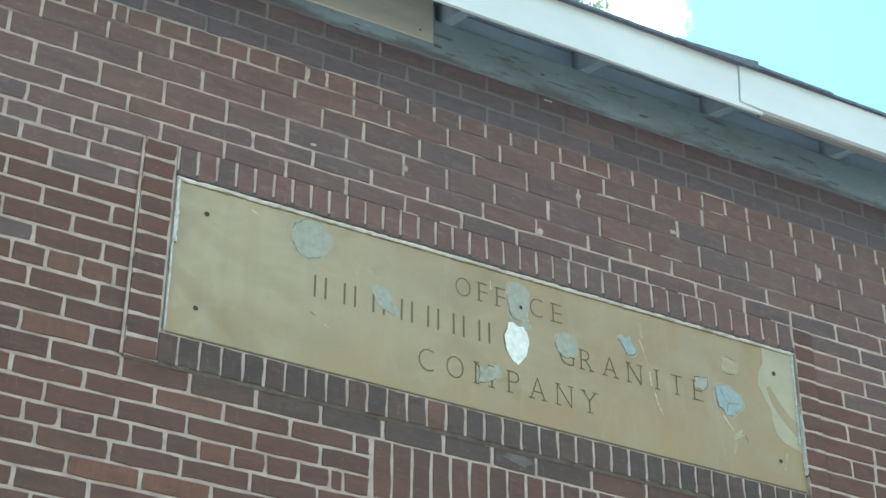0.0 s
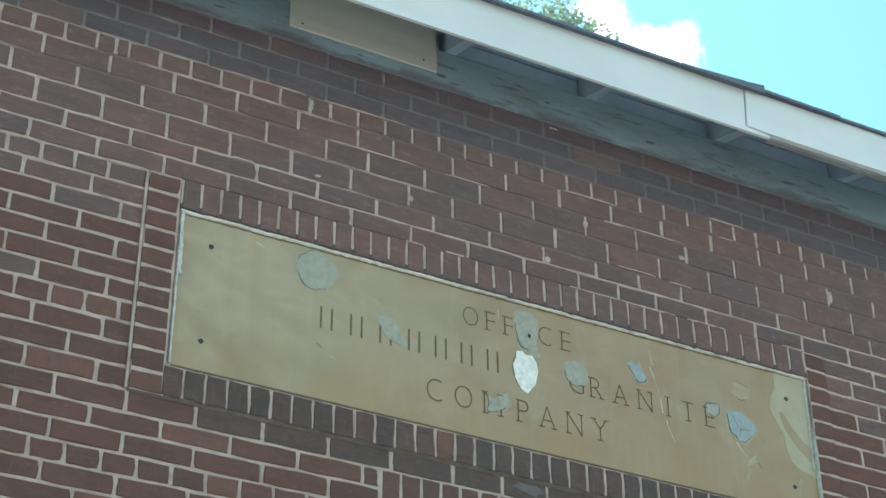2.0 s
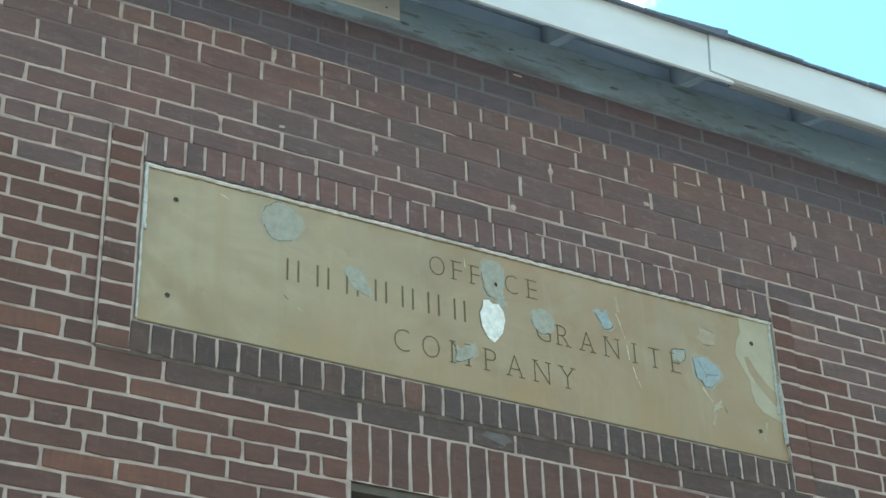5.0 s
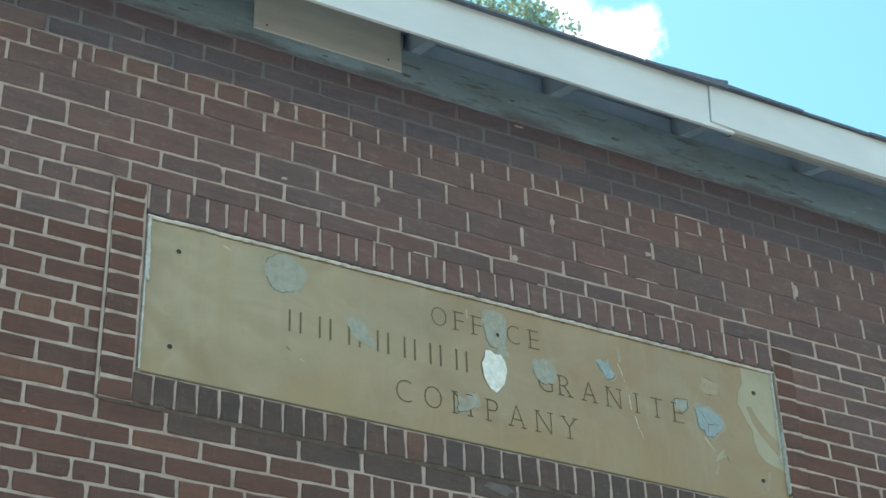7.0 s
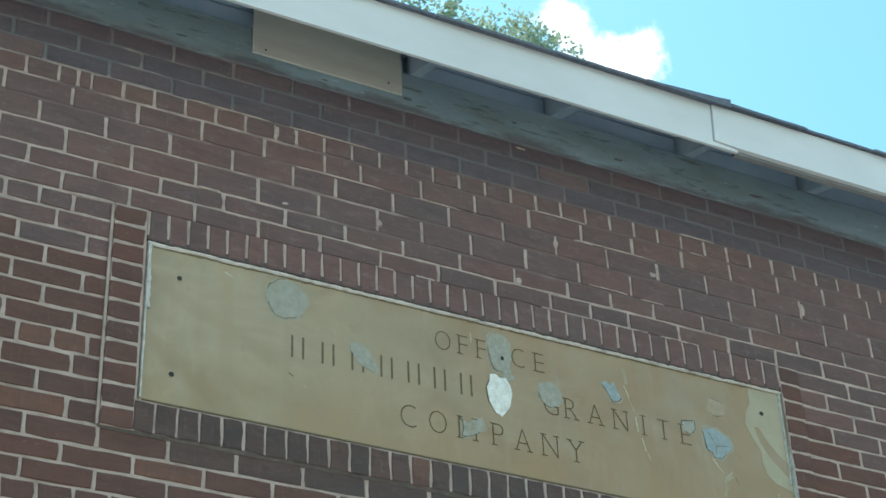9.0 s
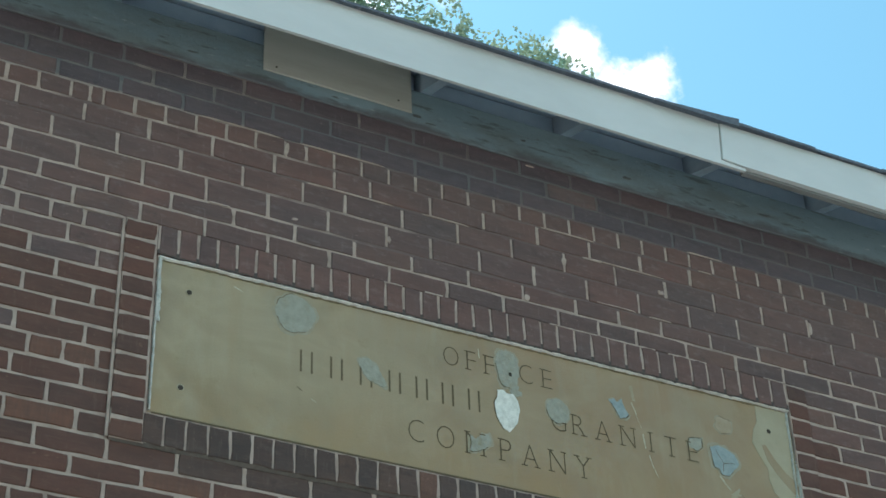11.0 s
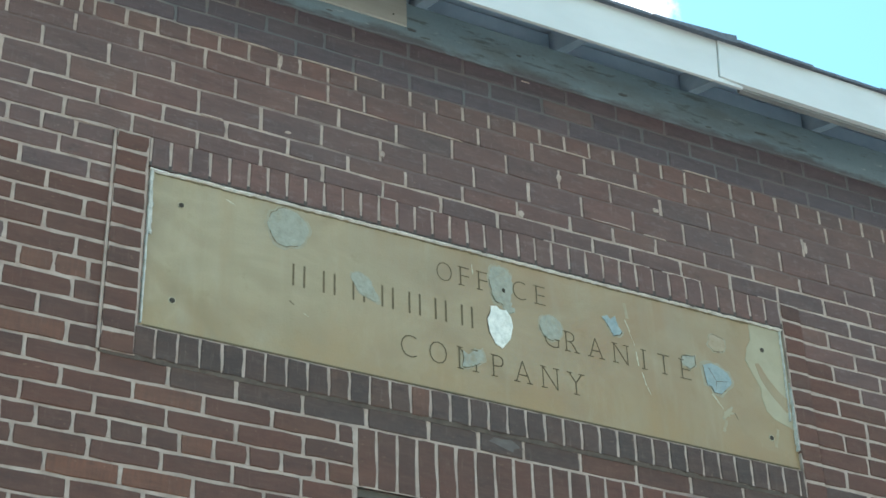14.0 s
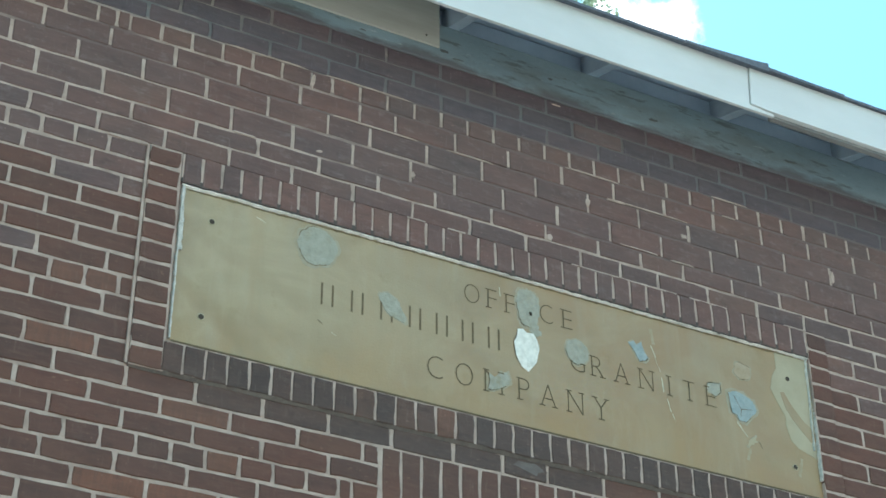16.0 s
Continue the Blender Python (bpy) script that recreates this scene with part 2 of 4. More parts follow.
def stone_material():
    """Tan sandstone with wavy bedding, rust clouds and pale scuffs."""
    k = Mat("tan_stone", 0.62, spec=0.35)
    flow = k.noise(2.3, 4, 0.5, k.place((0.9, 1, 1.5), 0.28), 1.2)
    c = k.ramp(flow, ((0.28, (0.235, 0.186, 0.110)), (0.42, (0.285, 0.228, 0.138)), (0.55, (0.325, 0.264, 0.160)), (0.72, (0.255, 0.206, 0.122))))
    # curved bedding lines
    w = k.n.new("ShaderNodeTexWave")
    w.wave_type, w.bands_direction = "BANDS", "Z"
    w.inputs["Scale"].default_value, w.inputs["Distortion"].default_value = 1.5, 9.0
    w.inputs["Detail"].default_value, w.inputs["Detail Scale"].default_value = 3.0, 0.75
    k.l.new(k.place((0.8, 1, 1.0), -0.5), w.inputs["Vector"])
    c = k.mix(k.math("MULTIPLY", k.grey(w.outputs["Fac"], 0.72, 0.98), k.math("MULTIPLY", k.grey(k.noise(2.1, 3), 0.45, 0.65), 0.55)), c, (0.195, 0.135, 0.066))
    # rust spreading over the right-hand half
    side = k.grey(k.axis(0), 0.45, 1.55)
    rust = k.math("MULTIPLY", side, k.grey(k.noise(2.3, 6, 0.6, k.place((1, 1, 1.3)), 0.9), 0.22, 0.60))
    c = k.mix(k.math("MULTIPLY", rust, 0.90), c, (0.268, 0.172, 0.090))
    low = k.math("MULTIPLY", k.grey(k.axis(2), BASE - 0.28, BASE - 0.47), k.grey(k.noise(3.1, 6, 0.6, k.place((1.2, 1, 0.8)), 0.8), 0.38, 0.62))
    c = k.mix(k.math("MULTIPLY", low, 0.65), c, (0.300, 0.192, 0.082))
    # grey-green runs of damp from the caulk
    damp = k.math("MULTIPLY", k.grey(k.axis(2), BASE - 0.22, BASE + 0.03), k.grey(k.noise(3.7, 6, 0.62, k.place((2.4, 1, 0.35)), 0.4), 0.46, 0.66))
    c = k.mix(k.math("MULTIPLY", damp, 0.40), c, (0.270, 0.248, 0.182))
    c = k.mix(k.math("MULTIPLY", k.grey(k.noise(5, 6, 0.65, k.place((1.6, 1, 0.5))), 0.56, 0.76), 0.42), c, (0.37, 0.32, 0.215))
    c = k.mix(k.math("MULTIPLY", k.grey(k.noise(11, 7, 0.7), 0.58, 0.70), 0.32), c, (0.20, 0.145, 0.072))
    c = k.mix(k.math("MULTIPLY", k.grey(k.noise(4.5, 6, 0.6, k.place((3.2, 1, 0.28))), 0.52, 0.72), 0.30), c, (0.245, 0.195, 0.112))
    c = k.mix(k.math("MULTIPLY", k.grey(k.noise(3.4, 6, 0.6, k.place((2.6, 1, 0.45))), 0.56, 0.74), 0.28), c, (0.36, 0.325, 0.225))
    c = k.mix(k.math("MULTIPLY", k.grey(k.noise(190, 3), 0.5, 0.75), 0.20), c, (0.24, 0.19, 0.105))
    # warm upright clouds and thin pale scrapes
    c = k.mix(k.math("MULTIPLY", k.grey(k.noise(1.9, 5, 0.6, k.place((2.0, 1, 0.5)), 0.6), 0.50, 0.68), 0.45), c, (0.300, 0.205, 0.105))
    scrape = k.math("MULTIPLY", k.grey(k.noise(24, 6, 0.72, k.place((2.2, 1, 0.22), 0.35)), 0.63, 0.74), k.grey(k.noise(1.7, 4), 0.46, 0.62))
    c = k.mix(k.math("MULTIPLY", scrape, 0.45), c, (0.40, 0.35, 0.25))
    c = k.mix(1.0, c, (0.93, 0.915, 0.93), "MULTIPLY")
    return k.done(c, k.math("ADD", k.noise(150, 4), k.math("MULTIPLY", k.noise(9, 5), 2.0)), 0.25, 0.003, k.grey(k.noise(11, 4), -0.6, 1.6))


def plain_material(name, a, b, scale=12, fine=140, rough=0.7, bump=0.3, stretch=(1, 1, 1), spec=0.4, dirt=None, amount=0.4):
    k = Mat(name, rough, spec=spec)
    c = k.ramp(k.noise(scale, 6, 0.6, k.place(stretch)), ((0.3, a), (0.7, b)))
    if dirt:
        c = k.mix(k.math("MULTIPLY", k.grey(k.noise(scale * 0.37, 7, 0.68, k.place(stretch)), 0.52, 0.72), amount), c, dirt)
    return k.done(c, k.noise(fine, 4, 0.6, k.place(stretch)), bump, 0.003)


# haze is painted in: wash and dust turn the upper bricks paler and greyer
M_BRICK = brick_material("brick_piece", True, wash=(0.90, 0.87, 0.85), dust=0.38)
M_BRICKS = brick_material("brick_field", False, wash=(0.90, 0.87, 0.85), dust=0.38)
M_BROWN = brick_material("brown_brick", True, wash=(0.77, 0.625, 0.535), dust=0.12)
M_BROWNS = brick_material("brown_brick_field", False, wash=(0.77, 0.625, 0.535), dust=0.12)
# blue-grey wash paints haze over the topmost courses
M_HAZED = brick_material("hazed_brick", True, True, wash=(0.80, 0.88, 1.06), dust=0.10)
M_HAZEDS = brick_material("hazed_brick_field", False, True, wash=(0.80, 0.88, 1.06), dust=0.10)
M_SMOKED = brick_material("smoked_brick", True, True, wash=(0.70, 0.66, 0.62))
M_RED = brick_material("red_brick", True, False, True, wash=(0.86, 0.72, 0.62), dust=0.12)
M_JOINT_DARK = plain_material("dark_joint_strip", (0.050, 0.040, 0.036), (0.085, 0.066, 0.058), 40, 140, 0.9, 0.5)
M_FILLET = plain_material("grey_brown_mortar_wash", (0.095, 0.078, 0.068), (0.150, 0.124, 0.106), 30, 140, 0.9, 0.7, dirt=(0.07, 0.058, 0.052), amount=0.7)
M_DUSTY = plain_material("grey_cement_wash", (0.088, 0.070, 0.062), (0.135, 0.114, 0.102), 26, 140, 0.85, 0.6, (0.7, 1, 1.4))
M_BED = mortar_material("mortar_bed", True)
M_HEAD = mortar_material("mortar_head", False)
M_STONE = stone_material()
M_PALE = plain_material("pale_stone_scar", (0.278, 0.236, 0.155), (0.338, 0.295, 0.200), 9, 120, 0.7, 0.3, dirt=(0.30, 0.24, 0.14), amount=0.5)
M_STAIN = plain_material("pale_pink_filler", (0.262, 0.195, 0.118), (0.33, 0.26, 0.18), 24, 120, 0.75, 0.6)
M_SCUFF = plain_material("pale_scuff", (0.31, 0.275, 0.185), (0.44, 0.405, 0.30), 60, 150, 0.75, 0.5)
M_SIDECAULK = plain_material("bluish_caulk", (0.32, 0.315, 0.28), (0.56, 0.535, 0.48), 48, 150, 0.7, 0.9, dirt=(0.22, 0.24, 0.22), amount=0.8)
M_HALO = plain_material("filler_wash", (0.245, 0.205, 0.135), (0.285, 0.255, 0.185), 34, 120, 0.75, 0.4, dirt=(0.25, 0.195, 0.11), amount=0.8)
M_RUB = plain_material("rubbed_stone", (0.262, 0.208, 0.128), (0.305, 0.250, 0.165), 30, 120, 0.7, 0.3, dirt=(0.25, 0.19, 0.105), amount=0.8)
M_LETTER = plain_material("letter_recess", (0.085, 0.060, 0.032), (0.125, 0.092, 0.05), 40, 200, 0.8, 0.2)
M_FILL = plain_material("grey_filler", (0.225, 0.220, 0.172), (0.300, 0.292, 0.236), 44, 90, 0.8, 1.0, dirt=(0.235, 0.20, 0.13), amount=0.85)
M_WHITE = plain_material("white_filler", (0.52, 0.51, 0.455), (0.68, 0.66, 0.59), 48, 120, 0.75, 1.0, dirt=(0.36, 0.35, 0.29), amount=0.8)
M_BLUE = plain_material("blue_grey_filler", (0.185, 0.235, 0.235), (0.270, 0.315, 0.305), 50, 140, 0.8, 1.0, dirt=(0.23, 0.235, 0.20), amount=0.6)
M_CAULK = plain_material("pale_caulk", (0.60, 0.57, 0.52), (0.80, 0.765, 0.71), 22, 150, 0.65, 0.8, dirt=(0.27, 0.275, 0.25), amount=0.8)
M_DARK = plain_material("hole_dark", (0.03, 0.022, 0.015), (0.05, 0.04, 0.03), 60, 200, 0.9, 0.2)
M_FASCIA = plain_material("white_fascia_paint", (0.465, 0.475, 0.46), (0.54, 0.55, 0.535), 5, 90, 0.5, 0.12, (0.4, 1, 1), dirt=(0.45, 0.45, 0.43), amount=0.5)
k = Mat("green_frieze_paint", 0.75, spec=0.3)
fc = k.ramp(k.noise(6, 6, 0.6, k.place((0.35, 1, 1.4))), ((0.3, (0.160, 0.225, 0.250)), (0.7, (0.212, 0.285, 0.305))))
fc = k.mix(k.math("MULTIPLY", k.grey(k.noise(3.2, 8, 0.7, k.place((0.5, 1, 1.5))), 0.46, 0.62), 0.80), fc, (0.150, 0.180, 0.178))
fc = k.mix(k.math("MULTIPLY", k.grey(k.noise(17, 7, 0.7, k.place((0.35, 1, 1.7))), 0.56, 0.63), 0.8), fc, (0.095, 0.108, 0.105))
fc = k.mix(k.math("MULTIPLY", k.grey(k.noise(26, 6, 0.7, k.place((0.4, 1, 2))), 0.63, 0.69), 0.6), fc, (0.44, 0.49, 0.47))
edge = k.math("ADD", k.math("MULTIPLY", k.grey(k.axis(2), BASE + 0.868, BASE + 0.808), 0.42), k.noise(7, 7, 0.68, k.place((0.6, 1, 1.2))))
fc = k.mix(k.math("MULTIPLY", k.grey(edge, 0.66, 0.86), 0.85), fc, (0.098, 0.092, 0.095))
M_FRIEZE = k.done(fc, k.noise(60, 6, 0.7), 0.7, 0.004)
M_FLAKE = plain_material("bare_frieze_wood", (0.075, 0.085, 0.082), (0.115, 0.125, 0.12), 30, 150, 0.9, 0.4)
M_RAFTER = plain_material("grey_rafter_paint", (0.25, 0.32, 0.38), (0.33, 0.40, 0.45), 14, 110, 0.8, 0.4, (1, 0.4, 1), dirt=(0.12, 0.13, 0.13))
M_DECK = plain_material("dark_roof_deck", (0.30, 0.40, 0.49), (0.38, 0.48, 0.56), 9, 100, 0.85, 0.4, (1, 0.3, 1))
M_PLY = plain_material("tan_plywood", (0.375, 0.362, 0.305), (0.44, 0.425, 0.365), 8, 120, 0.7, 0.25, (0.3, 1, 2.0), dirt=(0.20, 0.18, 0.14), amount=0.35)
M_GREYBOARD = plain_material("grey_board_paint", (0.20, 0.225, 0.245), (0.255, 0.28, 0.295), 9, 120, 0.75, 0.3, (0.4, 1, 1.6), dirt=(0.14, 0.145, 0.15))
M_WOOD = plain_material("weathered_wood", (0.150, 0.150, 0.145), (0.205, 0.205, 0.198), 18, 120, 0.85, 0.5, (0.3, 1, 3))
M_SHINGLE = plain_material("dark_shingle", (0.075, 0.088, 0.108), (0.130, 0.148, 0.175), 60, 260, 0.9, 0.8)
M_STEEL = plain_material("brown_lintel_steel", (0.055, 0.042, 0.030), (0.085, 0.065, 0.045), 20, 160, 0.6, 0.4)
M_DRIP = plain_material("dull_caulk", (0.075, 0.095, 0.088), (0.13, 0.15, 0.138), 30, 140, 0.7, 0.4)
M_CERAMIC = plain_material("white_glazed_ceramic", (0.46, 0.46, 0.43), (0.62, 0.62, 0.58), 90, 150, 0.25, 0.1, dirt=(0.42, 0.40, 0.36), amount=0.4)
M_TEAL = plain_material("teal_window_paint", (0.024, 0.044, 0.048), (0.038, 0.064, 0.066), 14, 120, 0.5, 0.2)
M_BARK = plain_material("bark", (0.10, 0.075, 0.05), (0.17, 0.13, 0.095), 14, 60, 0.9, 0.9, (1, 1, 0.25))
M_GROUND = plain_material("pale_bounce_ground", (0.64, 0.562, 0.485), (0.75, 0.662, 0.575), 0.8, 30, 0.95, 0.8, dirt=(0.52, 0.43, 0.35))
M_PLASTER = plain_material("inner_plaster", (0.45, 0.43, 0.40), (0.52, 0.50, 0.47), 6, 80, 0.85, 0.2)

k = Mat("window_glass", 0.05)
k.b.inputs["Transmission Weight"].default_value = 1.0
k.b.inputs["IOR"].default_value = 1.45
k.b.inputs["Base Color"].default_value = (0.9, 0.95, 0.94, 1)
M_GLASS = k.m

k = Mat("leaf", 0.5, spec=0.4)
leafc = k.ramp(k.geo.outputs["Random Per Island"], ((0.0, (0.12, 0.19, 0.125)), (0.5, (0.24, 0.315, 0.22)), (1.0, (0.36, 0.43, 0.32))))
k.done(leafc)
tr = k.n.new("ShaderNodeBsdfTranslucent")
k.l.new(k.mix(0.6, leafc, (0.42, 0.53, 0.36)), tr.inputs["Color"])
ms = k.n.new("ShaderNodeMixShader")
ms.inputs[0].default_value = 0.62
k.l.new(k.b.outputs[0], ms.inputs[1])
k.l.new(tr.outputs[0], ms.inputs[2])
k.l.new(ms.outputs[0], k.n["Material Output"].inputs["Surface"])
M_LEAF = k.m


# ---------------------------------------------------------------- building blocks
def box(bm, x0, x1, y0, y1, z0, z1):
    """A box; heights from the reference course."""
    v = [bm.verts.new((x, y, z + BASE)) for z in (z0, z1) for y in (y0, y1) for x in (x0, x1)]
    for q in ((0, 1, 3, 2), (4, 6, 7, 5), (0, 4, 5, 1), (1, 5, 7, 3), (3, 7, 6, 2), (2, 6, 4, 0)):
        bm.faces.new([v[n] for n in q])


def soften(bm, width, segments=1):
    bmesh.ops.bevel(bm, geom=list(bm.edges), offset=width, segments=segments, affect="EDGES", profile=0.6)


def mesh_of(name, bm, material):
    me = bpy.data.meshes.new(name)
    bmesh.ops.recalc_face_normals(bm, faces=bm.faces)
    bm.to_mesh(me)
    bm.free()
    me.materials.append(material)
    return me


def part(name, bm, material, parent=None, label=""):
    ob = new(name, mesh_of(name, bm, material))
    if parent is not None:
        ob.parent = parent
    return tagged(ob, label)


def thing(name, label, category, group="", kind=""):
    e = new(name)
    e.empty_display_size = 0.1
    return tagged(e, label, category, group, kind)


def quads_mesh(name, verts, faces, material):
    me = bpy.data.meshes.new(name)
    me.from_pydata(verts, [], faces)
    me.update()
    me.materials.append(material)
    return me


def brick_shape(rng, w, h, d, ch=0.004):
    """Corners of one worn brick, front towards -y, centred on its face, with uneven edges."""
    j = lambda q: rng.uniform(-q, q)
    along = (-0.5, -0.2, 0.17, 0.5) if w >= h else (-0.5, 0.04, 0.5)
    up = (-0.5, 0.04, 0.5) if w >= h else (-0.5, -0.2, 0.17, 0.5)
    ring = [(u, -0.5) for u in along[:-1]] + [(0.5, v) for v in up[:-1]] + [(-u, 0.5) for u in along[:-1]] + [(-0.5, -v) for v in up[:-1]]
    out = []
    for u, v in ring:
        x, z = u * w + j(0.0022), v * h + j(0.0019)
        if abs(u) > 0.49 and abs(v) > 0.49 and w > h:
            # knocked-off corners
            x -= math.copysign(rng.uniform(0.0, 0.0024), u)
            z -= math.copysign(rng.uniform(0.0, 0.0016), v)
        out.append((x, 0.0, z))
    front = []
    for (x, _, z), (u, v) in zip(out, ring):
        cx = math.copysign(ch * rng.uniform(0.3, 1.3), u) if abs(u) > 0.49 else 0.0
        cz = math.copysign(ch * rng.uniform(0.3, 1.2), v) if abs(v) > 0.49 else 0.0
        front.append((x - cx, -ch * 0.75 + j(0.0009), z - cz))
    back = [(x, d, z) for x, _, z in out]
    n = len(ring)
    faces = [tuple(range(n))]
    for p in range(n):
        q = (p + 1) % n
        faces.append((n + p, n + q, q, p))
        faces.append((2 * n + p, 2 * n + q, n + q, n + p))
    return front + out + back, faces


RNG = random.Random(7)
BRICK_MESHES = {}
BRICK_TONES = {"smoked": M_SMOKED, "red": M_RED, "brown": M_BROWN, "soldier": M_BROWN, "column_header": M_BROWN, "hazed": M_HAZED}


def brick_mesh(kind, w, h, d):
    key = (kind, round(w / 0.008), round(h / 0.006), RNG.randrange(6))
    if key not in BRICK_MESHES:
        BRICK_MESHES[key] = quads_mesh("brick", *brick_shape(RNG, w, h, d), BRICK_TONES.get(kind, M_BRICK)), w, h
    return BRICK_MESHES[key]


def lay_piece(parent, kind, x, y, z, w, h, d):
    """One brick as an object of its own; x, z: middle of its face."""
    me, mw, mh = brick_mesh(kind, w, h, d)
    ob = new("brick", me)
    ob.parent = parent
    ob.location = (x, y, z + BASE)
    ob.scale = (w / mw, 1, h / mh)
    ob.rotation_euler = (RNG.uniform(-0.006, 0.006), RNG.uniform(-0.004, 0.004), RNG.uniform(-0.006, 0.006))


# ---------------------------------------------------------------- ground
# unseen ground, coloured pale and warm to bounce light onto wall and eave
bm = bmesh.new()
n = 40
size = [-900 + 1800 * i / n for i in range(n + 1)]
grid = [[bm.verts.new((x, y, -0.02 + 0.02 * noise.noise((x * 0.02, y * 0.02, 0)))) for x in size] for y in size]
for i in range(n):
    for j in range(n):
        bm.faces.new((grid[i][j], grid[i][j + 1], grid[i + 1][j + 1], grid[i + 1][j]))
tagged(part("ground", bm, M_GROUND), "pale warm ground out of view, coloured to bounce light up", "ground", kind="structure")

# ---------------------------------------------------------------- front wall
X0, X1 = -3.2, 5.8                     # ends of the front wall
OPEN_L, OPEN_R, OPEN_T, OPEN_B = 0.795, 1.775, -0.876, -2.9
HIGH = 0.985                           # wall plate
FLOOR = -BASE - 0.05
MORTAR = 0.0005                         # depth of the joints

wall = thing("wall_front", "dark red-brown brick wall with pale mortar joints", "wall", kind="structure")
bm = bmesh.new()
for a, b, lo, hi in ((X0, OPEN_L, FLOOR, HIGH), (OPEN_R, X1, FLOOR, HIGH), (OPEN_L, OPEN_R, OPEN_T, HIGH), (OPEN_L, OPEN_R, FLOOR, OPEN_B)):
    box(bm, a, b, MORTAR, 0.22, lo, hi)
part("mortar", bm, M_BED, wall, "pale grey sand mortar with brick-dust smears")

LINES = [0.885, 0.815, 0.747, 0.680, 0.612, 0.541, 0.459, 0.374, 0.280, 0.213, 0.140, 0.073, 0.006, -0.062, -0.129, -0.196, -0.264, -0.332, -0.401, -0.472,
         -0.543, -0.613, -0.685, -0.749, -0.815, -0.881, -0.946, -1.012]
while LINES[-1] > FLOOR:
    LINES.append(LINES[-1] - 0.0665)

# head joints of the courses round the sign, as runs of (first, step, count)
RUNS = {
    4: ((-0.508, 0.1023, 4), (-0.14, 0.042, 2), (0.005, 0.1025, 6), (0.592, 0.0997, 32)),
    5: ((-0.365, 0.2115, 6), (0.822, 0.222, 2), (1.246, 0.2085, 14)),
    6: ((-0.456, 0.2075, 6), (0.731, 0.206, 15)),
    7: ((-0.368, 0.2077, 7), (1.04, 0.182, 1), (1.222, 0.208, 14)),
    8: ((-0.475, 0.2063, 11), (1.757, 0.198, 1), (1.93, 0.2045, 10)),
    9: ((-0.37, 0.2093, 10), (1.67, 0.15, 1), (1.821, 0.2045, 11)),
    10: ((-0.425, 0.1015, 4), (2.74, 0.207, 8)),
    11: ((-0.372, 0.207, 2), (2.632, 0.207, 8)),
    12: ((-0.274, 0.204, 2), (2.74, 0.207, 8)),
    13: ((-0.395, 0.207, 2), (2.632, 0.207, 8)),
    14: ((-0.28, 0.209, 2), (2.74, 0.207, 8)),
    15: ((-0.39, 0.207, 2), (2.632, 0.207, 8)),
    16: ((-0.29, 0.205, 2), (2.74, 0.207, 8)),
    17: ((-0.446, 0.101, 5), (2.632, 0.1015, 16)),
    18: ((-0.287, 0.205, 2), (2.72, 0.207, 8)),
    19: ((-0.383, 0.206, 2), (2.615, 0.207, 8)),
    20: ((-0.291, 0.203, 2), (2.70, 0.207, 8)),
    21: ((-0.403, 0.2045, 8), (1.198, 0.155, 2), (1.556, 0.2055, 16)),
    22: ((-0.3, 0.2065, 6), (1.86, 0.207, 12)),
    23: ((-0.405, 0.206, 6), (1.96, 0.207, 12)),
    24: ((-0.451, 0.1009, 12), (0.70, 0.05, 1), (1.83, 0.1015, 24)),
    25: ((-0.415, 0.207, 6), (1.95, 0.207, 12)),
    26: ((-0.32, 0.207, 6), (1.86, 0.207, 12)),
}


def joints_of(row):
    if row in RUNS:
        xs = [a + k * s for a, s, c in RUNS[row] for k in range(c)]
    elif row % 6 == 4:
        xs = [X0 + 0.06 + 0.1015 * k for k in range(100)]
    else:
        xs = [X0 + (0.05 if row % 2 else 0.153) + 0.207 * k for k in range(60)]
    lo, hi = min(xs), max(xs)
    while lo - 0.207 > X0 + 0.05:
        lo -= 0.207
        xs.append(lo)
    while hi + 0.207 < X1 - 0.05:
        hi += 0.207
        xs.append(hi)
    return sorted(x for x in xs if X0 + 0.03 < x < X1 - 0.03)


def pieces():
    """All bricks of the plain courses (left, right, low, high) and their head joints."""
    found, heads = [], []
    for row in range(len(LINES) - 1):
        hi, lo = LINES[row], LINES[row + 1]
        mid = (hi + lo) / 2
        gaps = []
        if -0.60 < mid < 0.14:
            gaps.append((0.004, 2.511))
        if OPEN_B < mid < -0.685:
            gaps.append((0.786, 1.784))
        xs = [X0] + joints_of(row) + [X1]
        for a, b in gaps:
            xs = sorted([x for x in xs if not a - 0.035 < x < b + 0.035] + [a, b])
        for l, r in zip(xs, xs[1:]):
            if any(a - 0.001 <= l and r <= b + 0.001 for a, b in gaps):
                continue
            found.append((l, r, lo, hi))
            heads.append((r, lo, hi))
    return found, heads


def bed(z):
    return 0.0046 if z < 0.2 else 0.0036


BRICKS, HEADS = pieces()


